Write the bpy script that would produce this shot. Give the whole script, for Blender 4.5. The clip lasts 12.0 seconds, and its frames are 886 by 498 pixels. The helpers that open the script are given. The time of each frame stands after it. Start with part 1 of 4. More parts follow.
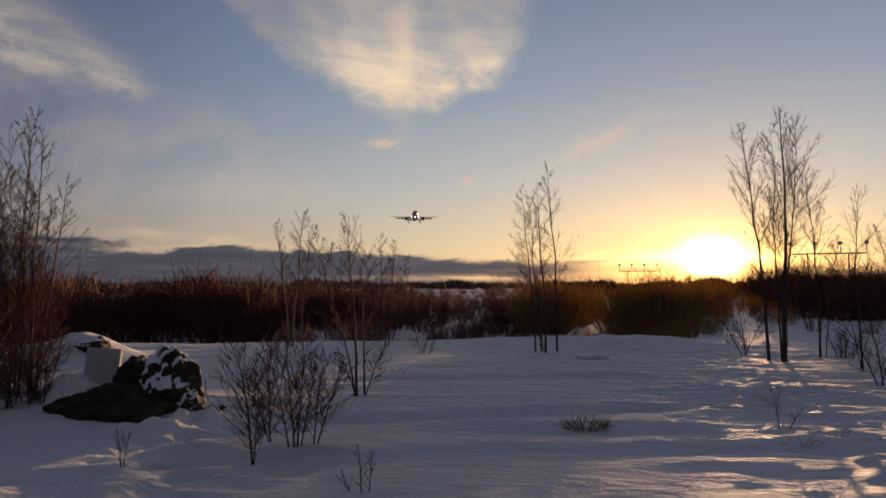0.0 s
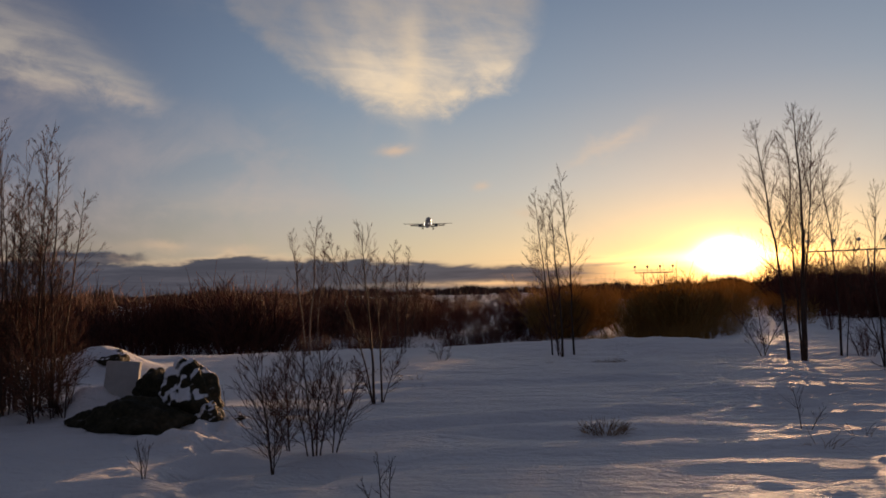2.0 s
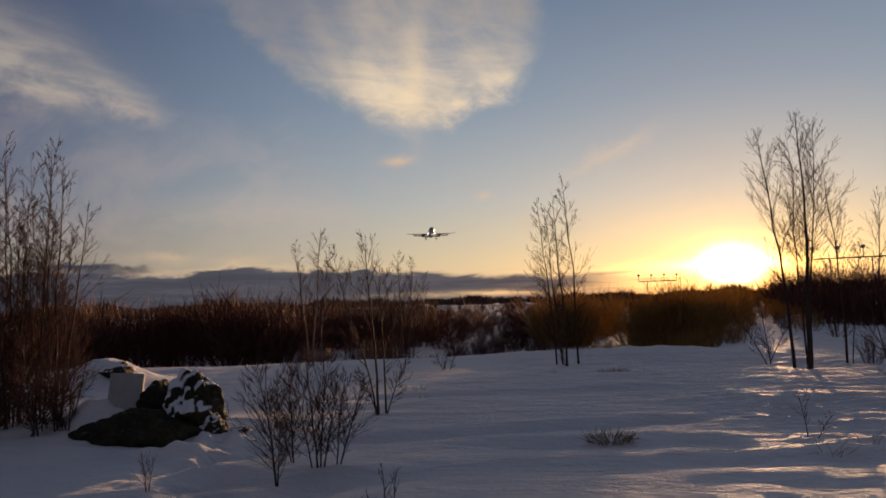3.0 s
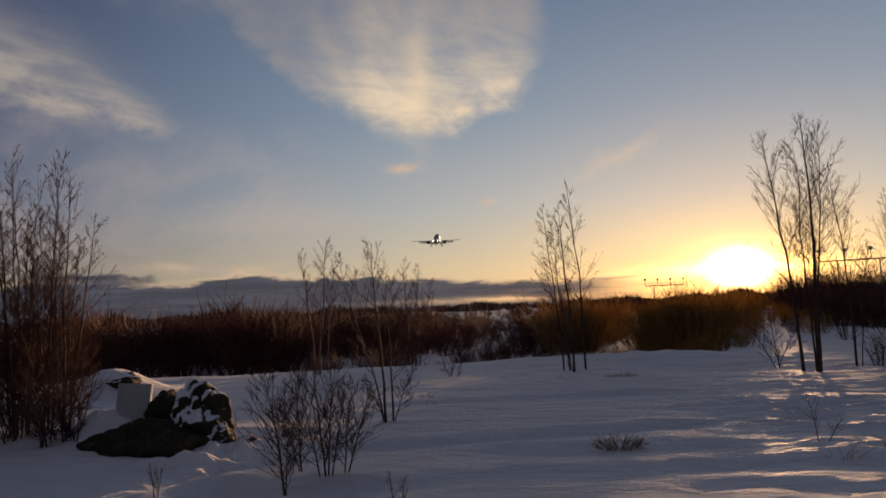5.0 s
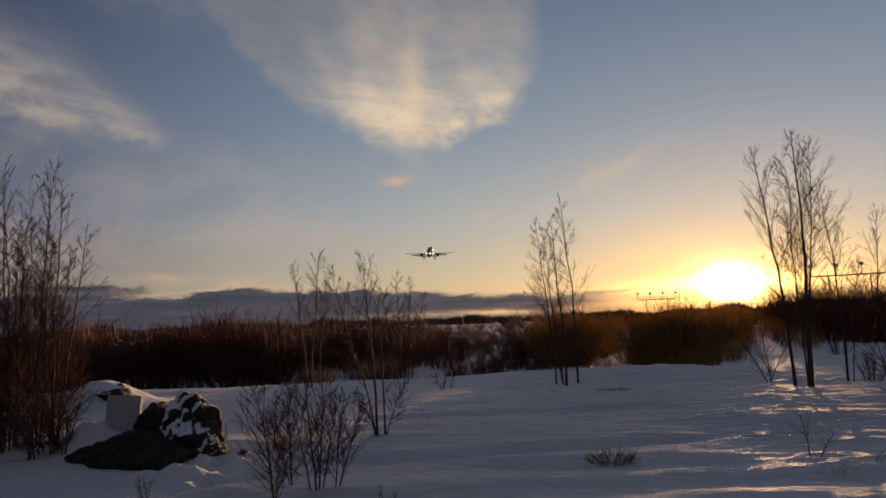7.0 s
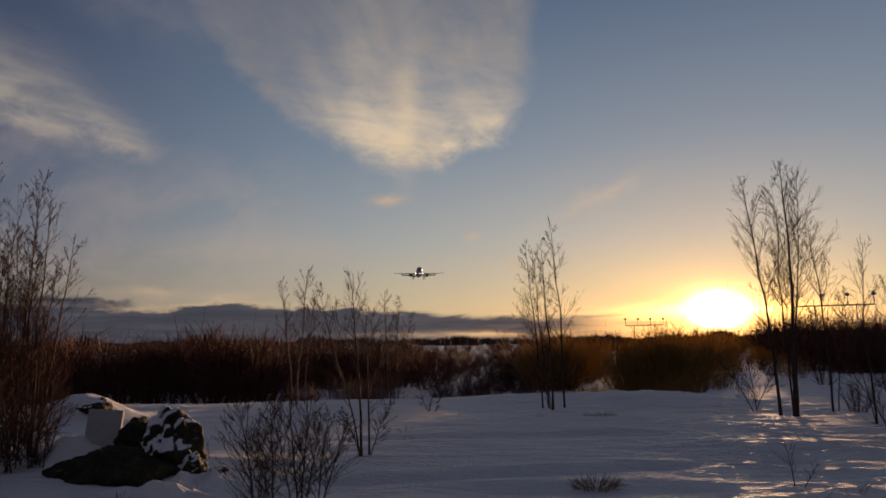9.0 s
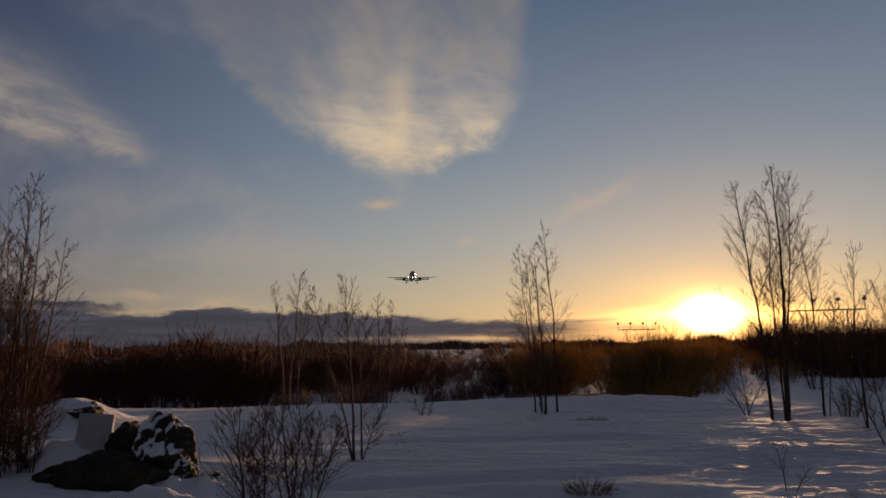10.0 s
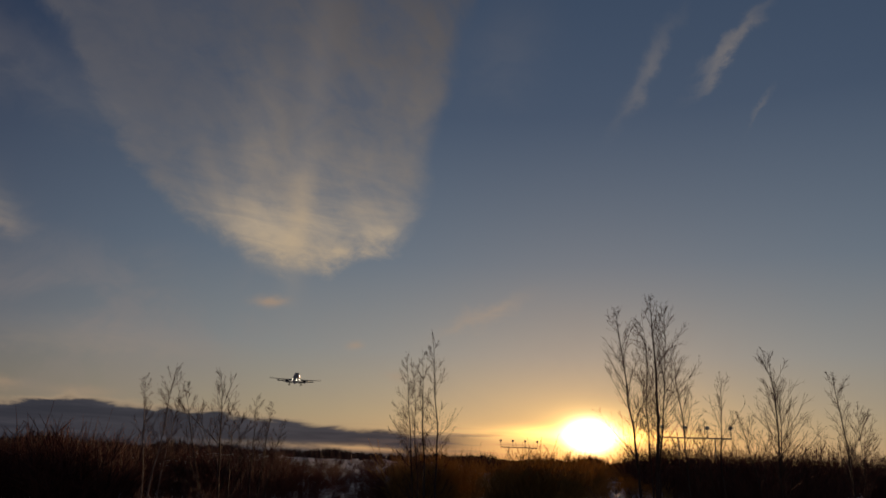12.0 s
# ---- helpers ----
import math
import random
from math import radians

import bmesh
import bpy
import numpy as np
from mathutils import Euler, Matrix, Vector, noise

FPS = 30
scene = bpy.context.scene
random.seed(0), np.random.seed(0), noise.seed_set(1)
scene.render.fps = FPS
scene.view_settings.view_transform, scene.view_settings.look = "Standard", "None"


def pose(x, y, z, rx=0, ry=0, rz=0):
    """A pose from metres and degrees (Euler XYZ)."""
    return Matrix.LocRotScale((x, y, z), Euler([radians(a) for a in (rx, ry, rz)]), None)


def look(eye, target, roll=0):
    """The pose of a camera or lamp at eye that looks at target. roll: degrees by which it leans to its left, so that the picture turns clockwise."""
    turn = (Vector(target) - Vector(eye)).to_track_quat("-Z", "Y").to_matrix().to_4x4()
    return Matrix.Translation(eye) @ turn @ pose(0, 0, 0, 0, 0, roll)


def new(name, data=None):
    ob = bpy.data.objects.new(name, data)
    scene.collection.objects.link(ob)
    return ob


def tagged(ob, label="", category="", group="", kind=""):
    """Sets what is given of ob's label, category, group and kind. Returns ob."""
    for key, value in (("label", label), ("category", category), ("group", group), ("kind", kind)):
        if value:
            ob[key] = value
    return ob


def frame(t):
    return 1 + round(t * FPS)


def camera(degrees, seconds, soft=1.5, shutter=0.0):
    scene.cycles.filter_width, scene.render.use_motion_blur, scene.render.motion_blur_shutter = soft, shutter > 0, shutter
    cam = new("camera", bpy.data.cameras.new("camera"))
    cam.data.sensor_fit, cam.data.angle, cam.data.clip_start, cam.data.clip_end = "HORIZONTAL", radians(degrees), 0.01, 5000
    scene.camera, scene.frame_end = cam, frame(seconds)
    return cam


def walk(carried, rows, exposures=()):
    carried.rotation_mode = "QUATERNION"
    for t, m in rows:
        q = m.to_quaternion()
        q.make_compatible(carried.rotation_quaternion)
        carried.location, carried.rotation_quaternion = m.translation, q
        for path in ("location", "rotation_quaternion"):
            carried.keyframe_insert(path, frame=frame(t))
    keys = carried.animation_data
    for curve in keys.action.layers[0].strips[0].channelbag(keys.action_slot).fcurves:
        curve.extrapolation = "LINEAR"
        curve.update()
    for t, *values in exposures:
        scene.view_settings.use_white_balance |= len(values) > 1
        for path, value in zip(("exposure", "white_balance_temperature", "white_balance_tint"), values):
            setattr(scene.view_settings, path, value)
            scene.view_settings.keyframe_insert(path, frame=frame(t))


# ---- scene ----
# One lens; the camera is held by hand on one spot and turns.
EYE = 1.65
cam = camera(63.9, 12.0, soft=1.7)
# seconds, yaw to the left, pitch up, lean
ROWS = [
    (0.0, 0.0, 2.895, 0.0), (0.5, 0.467, 3.108, -0.569), (1.0, 1.539, 3.278, -1.287), (1.5, 1.286, 2.857, -1.500),
    (2.0, 1.124, 3.402, -1.310), (2.5, 0.966, 3.902, -1.003), (3.0, 1.365, 4.210, -1.688), (5.0, 1.795, 4.770, -2.334),
    (5.5, 1.754, 4.788, -2.753), (6.0, 1.489, 5.126, -2.455), (6.5, 1.043, 5.430, -2.286), (7.0, 1.198, 5.778, -2.024),
    (9.0, 0.319, 7.417, -0.643), (9.5, -0.039, 7.588, -0.670), (10.0, -0.241, 7.741, -0.578), (10.5, -0.870, 8.814, 0.571),
    (11.0, -1.761, 9.968, 0.556), (11.5, -4.336, 12.731, 1.169), (12.0, -8.835, 16.450, 2.396),
]
EXPOSURES = [(t, stops + 0.04, 6700, 15) for t, stops in ((0.0, 0.32), (2.5, 0.27), (5.5, 0.19), (7.0, 0.11), (9.5, -0.07), (11.0, -0.25), (11.5, -0.36), (12.0, -0.66))]
walk(cam, [(t, pose(0, 0, EYE, 90 + pitch, 0, yaw) @ pose(0, 0, 0, 0, 0, lean)) for t, yaw, pitch, lean in ROWS], EXPOSURES)

# ---- sun and sky ----
SUN_AZ, SUN_EL = 20.75, 2.15          # degrees to the right of +y, degrees up
LAMP_EL = 2.35


def heading(az, el):
    a, e = radians(az), radians(el)
    return Vector((math.sin(a) * math.cos(e), math.cos(a) * math.cos(e), math.sin(e)))


sun = new("sun", bpy.data.lights.new("sun", "SUN"))
sun.data.energy, sun.data.angle, sun.data.color = 5.0, radians(0.6), (1.0, 0.60, 0.32)
sun.matrix_world = look(heading(SUN_AZ, LAMP_EL) * 100, (0, 0, 0))


class Nodes:
    """Short ways to write a node tree."""

    def __init__(self, tree):
        self.tree = tree

    def add(self, kind, **inputs):
        n = self.tree.nodes.new(kind)
        for k, v in inputs.items():
            self.put(n.inputs[int(k[1:])] if k[0] == "i" and k[1:].isdigit() else n.inputs[k.replace("_", " ")], v)
        return n

    def put(self, socket, v):
        if isinstance(v, bpy.types.NodeSocket):
            self.tree.links.new(v, socket)
        else:
            socket.default_value = v

    def math(self, op, a, b=0.0, c=0.0, clamp=False):
        n = self.add("ShaderNodeMath", i0=a, i1=b, i2=c)
        n.operation, n.use_clamp = op, clamp
        return n.outputs[0]

    def mix(self, fac, a, b, blend="MIX"):
        n = self.tree.nodes.new("ShaderNodeMix")
        n.data_type, n.blend_type = "RGBA", blend
        self.put(n.inputs[0], fac), self.put(n.inputs[6], a), self.put(n.inputs[7], b)
        return n.outputs[2]

    def ramp(self, fac, stops):
        n = self.add("ShaderNodeValToRGB", i0=fac)
        while len(n.color_ramp.elements) < len(stops):
            n.color_ramp.elements.new(0.5)
        for e, (p, c) in zip(n.color_ramp.elements, stops):
            e.position, e.color = p, (*(c if isinstance(c, tuple) else (c, c, c)), 1)
        return n.outputs[0]

    def noise(self, vec, scale, detail=4.0, rough=0.55, warp=0.0):
        n = self.add("ShaderNodeTexNoise", Vector=vec, Scale=scale, Detail=detail, Roughness=rough, Distortion=warp)
        return n.outputs["Fac"]

    def smooth(self, v, lo, hi):
        n = self.add("ShaderNodeMapRange", i0=v, i1=lo, i2=hi)
        n.interpolation_type = "SMOOTHSTEP"
        return n.outputs[0]

    def xyz(self, a, b, c=0.0):
        return self.add("ShaderNodeCombineXYZ", i0=a, i1=b, i2=c).outputs[0]

    def bell(self, az, el, c_az, c_el, w_az, w_el, slant=0.0):
        """A soft blob in the sky round an azimuth and height in degrees; slant: degrees of height gained per degree of azimuth."""
        u = self.math("SUBTRACT", az, c_az)
        v = self.math("SUBTRACT", self.math("SUBTRACT", el, c_el), self.math("MULTIPLY", u, slant))
        u, v = self.math("DIVIDE", u, w_az), self.math("DIVIDE", v, w_el)
        q = self.math("ADD", self.math("MULTIPLY", u, u), self.math("MULTIPLY", v, v))
        return self.math("POWER", 2.718, self.math("MULTIPLY", q, -1.0))


def build_sky():
    world = bpy.data.worlds.new("world")
    scene.world, world.use_nodes = world, True
    t = world.node_tree
    t.nodes.clear()
    N = Nodes(t)
    co = N.add("ShaderNodeTexCoord").outputs["Generated"]
    sep = N.add("ShaderNodeSeparateXYZ", i0=co)
    X, Y, Z = sep.outputs
    az = N.math("MULTIPLY", N.math("ARCTAN2", X, Y), 57.2958)
    el = N.math("MULTIPLY", N.math("ARCSINE", Z), 57.2958)
    sky = t.nodes.new("ShaderNodeTexSky")
    sky.sky_type, sky.sun_disc = "NISHITA", False
    sky.sun_elevation, sky.sun_rotation = radians(LAMP_EL), radians(SUN_AZ)
    sky.air_density, sky.dust_density, sky.ozone_density = 1.0, 0.6, 1.5
    base = N.mix(1.0, sky.outputs[0], (SKY, SKY, SKY, 1), "MULTIPLY")
    # clear sky: deep blue above, pale and warm towards the horizon
    clear = N.ramp(N.math("DIVIDE", el, 45.0, clamp=True), [
        (0.0, (0.52, 0.42, 0.28)), (0.07, (0.46, 0.42, 0.32)), (0.18, (0.315, 0.36, 0.39)), (0.34, (0.18, 0.25, 0.335)),
        (0.6, (0.075, 0.125, 0.215)), (1.0, (0.035, 0.07, 0.145))])
    col = N.mix(0.75, base, clear)
    # the sky away from the sun is darker
    away = N.math("COSINE", N.math("MULTIPLY", N.math("SUBTRACT", az, SUN_AZ), 0.0174533))
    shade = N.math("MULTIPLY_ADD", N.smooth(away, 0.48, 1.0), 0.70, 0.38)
    col = N.mix(1.0, col, N.add("ShaderNodeCombineColor", i0=N.math("MULTIPLY_ADD", shade, 0.98, 0.02), i1=shade, i2=N.math("MULTIPLY_ADD", shade, 0.82, 0.18)).outputs[0], "MULTIPLY")
    # unseen grey-blue tone added overhead and behind, to temper the light on the snow
    unseen_tone = N.smooth(el, 36.0, 60.0)
    col = N.mix(N.math("MULTIPLY", unseen_tone, 0.9), col, (0.062, 0.068, 0.094, 1))
    col = N.mix(N.math("MULTIPLY", N.smooth(away, 0.45, -0.3), 0.75), col, (0.054, 0.060, 0.082, 1))
    # the glow of the air round the low sun
    for w_az, w_el, c in ((24, 9, (0.075, 0.05, 0.012)), (8, 3.2, (0.30, 0.17, 0.025)), (5.2, 0.5, (4.6, 2.5, 0.5)), (2.7, 1.5, (2.4, 1.4, 0.32)), (1.3, 0.85, (16, 14, 9))):
        b = N.bell(az, el, SUN_AZ, SUN_EL, w_az, w_el)
        col = N.mix(b, col, N.mix(1.0, col, (*c, 1), "ADD"))
    # noises for the clouds: soft lumps, fine level ribs, steep streaks
    flat = N.xyz(N.math("DIVIDE", az, 10.0), N.math("DIVIDE", el, 10.0))
    soft = N.noise(flat, 1.3, 6, 0.6, 0.6)
    lumps = N.noise(N.xyz(N.math("DIVIDE", az, 10.0), N.math("DIVIDE", el, 7.0), 7.7), 2.6, 6, 0.62, 0.4)
    fine = N.noise(N.xyz(N.math("DIVIDE", az, 9.0), N.math("DIVIDE", N.math("MULTIPLY_ADD", az, 0.10, el), 2.0), 4.2), 2.2, 5, 0.56, 0.5)
    warp = N.math("MULTIPLY", N.math("SUBTRACT", soft, 0.5), 5.0)
    azw = N.math("ADD", az, warp)
    elw = N.math("ADD", el, N.math("MULTIPLY", N.math("SUBTRACT", lumps, 0.5), 4.0))
    # faint uneven haze low in the clear sky
    haze = N.math("MULTIPLY", N.smooth(soft, 0.40, 0.68), N.math("MULTIPLY", N.smooth(el, 1.0, 5.0), N.smooth(el, 17.0, 9.0)))
    col = N.mix(N.math("MULTIPLY", haze, N.math("MULTIPLY_ADD", N.smooth(az, 2.0, -14.0), 0.20, 0.10)), col, (0.40, 0.335, 0.30, 1))
    # the great cloud: a round lobe below, its sheet widening and greying upwards to the left
    low_edge = N.math("MULTIPLY_ADD", N.math("POWER", N.math("ABSOLUTE", N.math("SUBTRACT", azw, -3.6)), 1.8), 0.066, 13.5)
    right_side = N.math("MULTIPLY_ADD", N.math("SUBTRACT", el, 20.0), 0.24, 6.6)
    inside = N.math("SUBTRACT", elw, low_edge)
    lobe = N.math("MULTIPLY", N.smooth(inside, -0.6, 1.9), N.smooth(N.math("SUBTRACT", right_side, azw), -0.8, 2.2))
    left_side = N.math("MULTIPLY_ADD", N.math("SUBTRACT", el, 15.5), -3.0, -10.5)
    lobe = N.math("MULTIPLY", lobe, N.smooth(N.math("SUBTRACT", N.math("ADD", azw, warp), left_side), -6.0, 7.0))
    lobe = N.math("MULTIPLY", lobe, N.smooth(el, 50.0, 34.0))
    ribs = N.smooth(fine, 0.30, 0.70)
    ribs = N.math("MULTIPLY_ADD", N.smooth(el, 27.0, 19.0), N.math("SUBTRACT", ribs, 0.5), 0.5)
    broad = N.smooth(N.noise(N.xyz(N.math("DIVIDE", N.math("MULTIPLY_ADD", el, 0.5, az), 9.0), N.math("DIVIDE", el, 13.0), 5.5), 1.5, 4, 0.55, 0.4), 0.32, 0.66)
    clumps = N.smooth(lumps, 0.30, 0.66)
    # its right part is thick, its left part a thin grey sheet
    thick = N.math("MULTIPLY_ADD", N.smooth(azw, -14.0, -5.0), 0.36, 0.62)
    body = N.math("MULTIPLY", N.math("MULTIPLY", lobe, thick), N.math("ADD", N.math("MULTIPLY", ribs, 0.28), N.math("MULTIPLY_ADD", broad, 0.42, N.math("MULTIPLY_ADD", clumps, 0.34, 0.18))), clamp=True)
    tint = N.ramp(N.math("DIVIDE", N.math("MULTIPLY_ADD", N.math("SUBTRACT", lumps, 0.5), 4.0, el), 40.0, clamp=True), [
        (0.0, (0.60, 0.44, 0.26)), (0.37, (0.68, 0.55, 0.37)), (0.44, (0.60, 0.51, 0.38)), (0.51, (0.38, 0.345, 0.30)), (0.62, (0.25, 0.24, 0.232)), (0.78, (0.165, 0.162, 0.168)), (1.0, (0.10, 0.105, 0.125))])
    tint = N.mix(N.smooth(azw, -6.0, -15.0), tint, N.mix(0.55, tint, (0.135, 0.145, 0.175, 1)))
    col = N.mix(body, col, tint)
    # a pale falling streak through its middle, and fainter ones above
    sway = N.math("MULTIPLY", N.math("SUBTRACT", soft, 0.5), 1.8)
    shaft = N.math("MULTIPLY", N.bell(N.math("ADD", az, sway), el, -3.3, 18.6, 1.05, 4.2), N.math("MULTIPLY_ADD", fine, 0.5, 0.5))
    shaft = N.math("ADD", shaft, N.math("MULTIPLY", N.bell(N.math("ADD", az, sway), el, -2.9, 29.0, 1.5, 6.0), 0.35))
    shaft = N.math("ADD", shaft, N.math("MULTIPLY", N.bell(N.math("ADD", az, sway), el, -6.8, 25.0, 1.8, 6.0), 0.16))
    lit = N.ramp(N.math("DIVIDE", el, 40.0), [(0.40, (0.80, 0.62, 0.38)), (0.60, (0.42, 0.37, 0.31)), (0.85, (0.24, 0.23, 0.23))])
    col = N.mix(N.math("MULTIPLY", shaft, 0.62, clamp=True), col, lit)
    # the torn sheet to the left of it, and scattered streaks high up
    torn = 0.0
    for c_az, c_el, w_az, w_el, slant, amount in (
        (-31.5, 17.2, 7.0, 3.0, -0.2, 0.62), (-37, 19.5, 8, 4.0, -0.2, 0.5), (-25.0, 15.2, 3.4, 1.2, -0.3, 0.34), (-27, 26, 14, 3.2, -0.3, 0.40),
        (26.3, 30.0, 3.4, 1.5, 1.15, 0.55), (32.9, 30.8, 3.2, 0.95, 0.82, 0.85), (35.0, 26.2, 1.4, 0.5, 0.9, 0.5), (12.4, 11.2, 4.8, 1.1, 0.36, 0.62), (14, 33, 6, 6, 0.3, 0.30), (-17, 7.4, 12, 1.8, 0.0, 0.34),
    ):
        torn = N.math("ADD", torn, N.math("MULTIPLY", N.bell(azw, elw, c_az, c_el, w_az, w_el, slant), amount))
    torn = N.math("MULTIPLY", N.smooth(torn, 0.06, 1.0), N.math("ADD", N.math("MULTIPLY", ribs, 0.35), N.math("MULTIPLY_ADD", clumps, 0.4, 0.35)), clamp=True)
    veil_tint = N.ramp(N.math("DIVIDE", el, 40.0, clamp=True), [
        (0.0, (0.60, 0.44, 0.28)), (0.30, (0.60, 0.46, 0.33)), (0.40, (0.36, 0.325, 0.275)), (0.50, (0.25, 0.24, 0.23)), (0.75, (0.34, 0.31, 0.28)), (1.0, (0.12, 0.125, 0.14))])
    col = N.mix(N.math("MULTIPLY", torn, 0.85), col, veil_tint)
    # small puffs
    puff = 0.0
    for c_az, c_el, w_az, amount in ((-4.9, 11.4, 1.2, 1.0), (-25.0, 3.9, 2.2, 0.15), (-22.5, 3.7, 1.6, 0.6), (2.1, 8.4, 0.6, 0.7), (5.6, 6.2, 0.9, 0.5), (-17.0, 3.5, 2.0, 0.5)):
        puff = N.math("MULTIPLY_ADD", amount, N.bell(N.math("MULTIPLY_ADD", warp, 0.4, az), N.math("MULTIPLY_ADD", N.math("SUBTRACT", lumps, 0.5), 1.6, el), c_az, c_el, w_az, 0.36), puff)
    col = N.mix(N.math("MULTIPLY", puff, 0.62, clamp=True), col, (0.60, 0.42, 0.27, 1))
    # the dark bank along the horizon, its top falling to the right, torn at its left end
    rough = N.noise(N.xyz(N.math("DIVIDE", az, 12.0), N.math("DIVIDE", el, 3.5), 1.0), 2.4, 5, 0.6, 0.3)
    layers = N.noise(N.xyz(N.math("DIVIDE", az, 14.0), N.math("DIVIDE", el, 1.1), 3.0), 1.9, 5, 0.6, 0.4)
    top = N.math("MINIMUM", N.math("MULTIPLY_ADD", az, -0.050, 2.25), 3.15)
    top = N.math("ADD", top, N.math("MULTIPLY_ADD", rough, 1.8, -0.9))
    top = N.math("SUBTRACT", top, N.math("MULTIPLY", N.smooth(az, -17.5, -22.0), 0.45))
    inside = N.smooth(N.math("SUBTRACT", top, el), -0.16, 0.30)
    scud = N.math("MULTIPLY", N.bell(azw, N.math("MULTIPLY_ADD", N.math("SUBTRACT", lumps, 0.5), 2.0, el), -28.0, 2.9, 5.0, 0.7), 1.0)
    inside = N.math("MAXIMUM", inside, N.smooth(scud, 0.35, 0.75))
    ends = N.math("MULTIPLY", N.smooth(az, 15.0, 7.0), N.smooth(az, -60.0, -38.0))
    gap = N.math("MULTIPLY", N.bell(az, el, 3.0, 0.55, 7.5, 0.24), N.smooth(rough, 0.30, 0.55))
    bank = N.math("MULTIPLY", N.math("MULTIPLY", inside, ends), N.math("MULTIPLY_ADD", gap, -0.9, 1.0))
    grey = N.mix(N.smooth(layers, 0.34, 0.80), (0.032, 0.038, 0.057, 1), (0.070, 0.073, 0.095, 1))
    col = N.mix(N.math("MULTIPLY", bank, 0.95), col, grey)
    rim = N.math("MULTIPLY", N.math("MULTIPLY", N.smooth(N.math("SUBTRACT", top, el), -0.45, 0.0), N.smooth(N.math("SUBTRACT", top, el), 0.25, 0.0)), ends)
    col = N.mix(N.math("MULTIPLY", N.math("MULTIPLY", rim, N.smooth(soft, 0.35, 0.65)), 0.45), col, (0.62, 0.45, 0.28, 1))
    # thin dark bars in front of the glow, low down
    bars = N.noise(N.xyz(N.math("DIVIDE", az, 9.0), N.math("DIVIDE", el, 0.55), 8.0), 1.6, 3, 0.5)
    bars = N.math("MULTIPLY", N.smooth(bars, 0.46, 0.60), N.bell(az, el, 9.5, 1.3, 6.0, 0.8))
    col = N.mix(N.math("MULTIPLY", bars, 0.8), col, (0.20, 0.14, 0.12, 1))
    # below the horizon: snow in shade
    col = N.mix(N.smooth(el, -0.3, -1.5), col, (0.10, 0.11, 0.14, 1))
    bg = N.add("ShaderNodeBackground", Color=col, Strength=1.0)
    t.links.new(bg.outputs[0], N.add("ShaderNodeOutputWorld").inputs[0])


SKY = 0.10
build_sky()


# ---- materials ----
def material(name, rough=0.8, metal=0.0):
    m = bpy.data.materials.new(name)
    m.use_nodes = True
    N = Nodes(m.node_tree)
    b = m.node_tree.nodes["Principled BSDF"]
    b.inputs["Roughness"].default_value, b.inputs["Metallic"].default_value = rough, metal
    return m, N, b


def obj_co(N):
    return N.add("ShaderNodeTexCoord").outputs["Object"]


def bump(N, b, height, strength, dist):
    n = N.add("ShaderNodeBump", Strength=strength, Distance=dist, Height=height)
    N.put(b.inputs["Normal"], n.outputs[0])


def mottled(name, dark, light, scale, rough=0.8, metal=0.0, relief=0.3, depth=0.01, island=0.0, spec=0.3):
    m, N, b = material(name, rough, metal)
    co = obj_co(N)
    f = N.math("ADD", N.math("MULTIPLY", N.noise(co, scale, 5), 0.6), N.math("MULTIPLY", N.noise(co, scale * 6, 4), 0.4))
    if island:
        r = N.add("ShaderNodeNewGeometry").outputs["Random Per Island"]
        f = N.math("ADD", f, N.math("MULTIPLY", N.math("SUBTRACT", r, 0.5), island))
    N.put(b.inputs["Base Color"], N.ramp(f, [(0.3, dark), (0.7, light)]))
    b.inputs["Specular IOR Level"].default_value = spec
    if relief:
        bump(N, b, N.noise(co, scale * 5, 5), relief, depth)
    return m


def snow_material():
    m, N, b = material("snow", 0.65)
    co = obj_co(N)
    s = N.add("ShaderNodeSeparateXYZ", i0=co)
    ripple = N.noise(N.xyz(N.math("MULTIPLY", s.outputs[0], 0.55), N.math("MULTIPLY", s.outputs[1], 1.9)), 3.2, 6, 0.6, 0.7)
    grain = N.noise(co, 28.0, 4)
    big = N.noise(co, 0.5, 4)
    N.put(b.inputs["Base Color"], N.ramp(big, [(0.3, (0.78, 0.77, 0.77)), (0.7, (0.87, 0.86, 0.85))]))
    h = N.math("ADD", N.math("MULTIPLY_ADD", N.noise(co, 7.0, 5, 0.6, 0.4), 0.34, N.math("MULTIPLY", ripple, 0.8)), N.math("MULTIPLY", grain, 0.11))
    h = N.math("ADD", h, N.math("MULTIPLY", N.noise(N.xyz(N.math("MULTIPLY", s.outputs[0], 0.6), N.math("MULTIPLY", s.outputs[1], 1.3), 2.0), 1.5, 3, 0.5, 0.4), 1.5))
    bump(N, b, h, 0.9, 0.10)
    b.inputs["Specular IOR Level"].default_value = 0.16
    return m


SNOW = snow_material()
BARK = mottled("bark", (0.026, 0.016, 0.012), (0.080, 0.050, 0.036), 14, relief=0.5, island=0.3)
BIRCH = mottled("birch_bark", (0.08, 0.05, 0.038), (0.27, 0.20, 0.165), 7, relief=0.4, island=0.2)
TWIG = mottled("twig", (0.045, 0.018, 0.012), (0.16, 0.068, 0.045), 4, relief=0.0, island=0.6)
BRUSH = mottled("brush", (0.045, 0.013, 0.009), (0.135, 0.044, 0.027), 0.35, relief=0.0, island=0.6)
# lighter golden brush: the glare under the low sun put into the colour
BRUSH_GLARE = mottled("brush_glare", (0.16, 0.085, 0.03), (0.46, 0.29, 0.10), 0.35, relief=0.0, island=0.6)
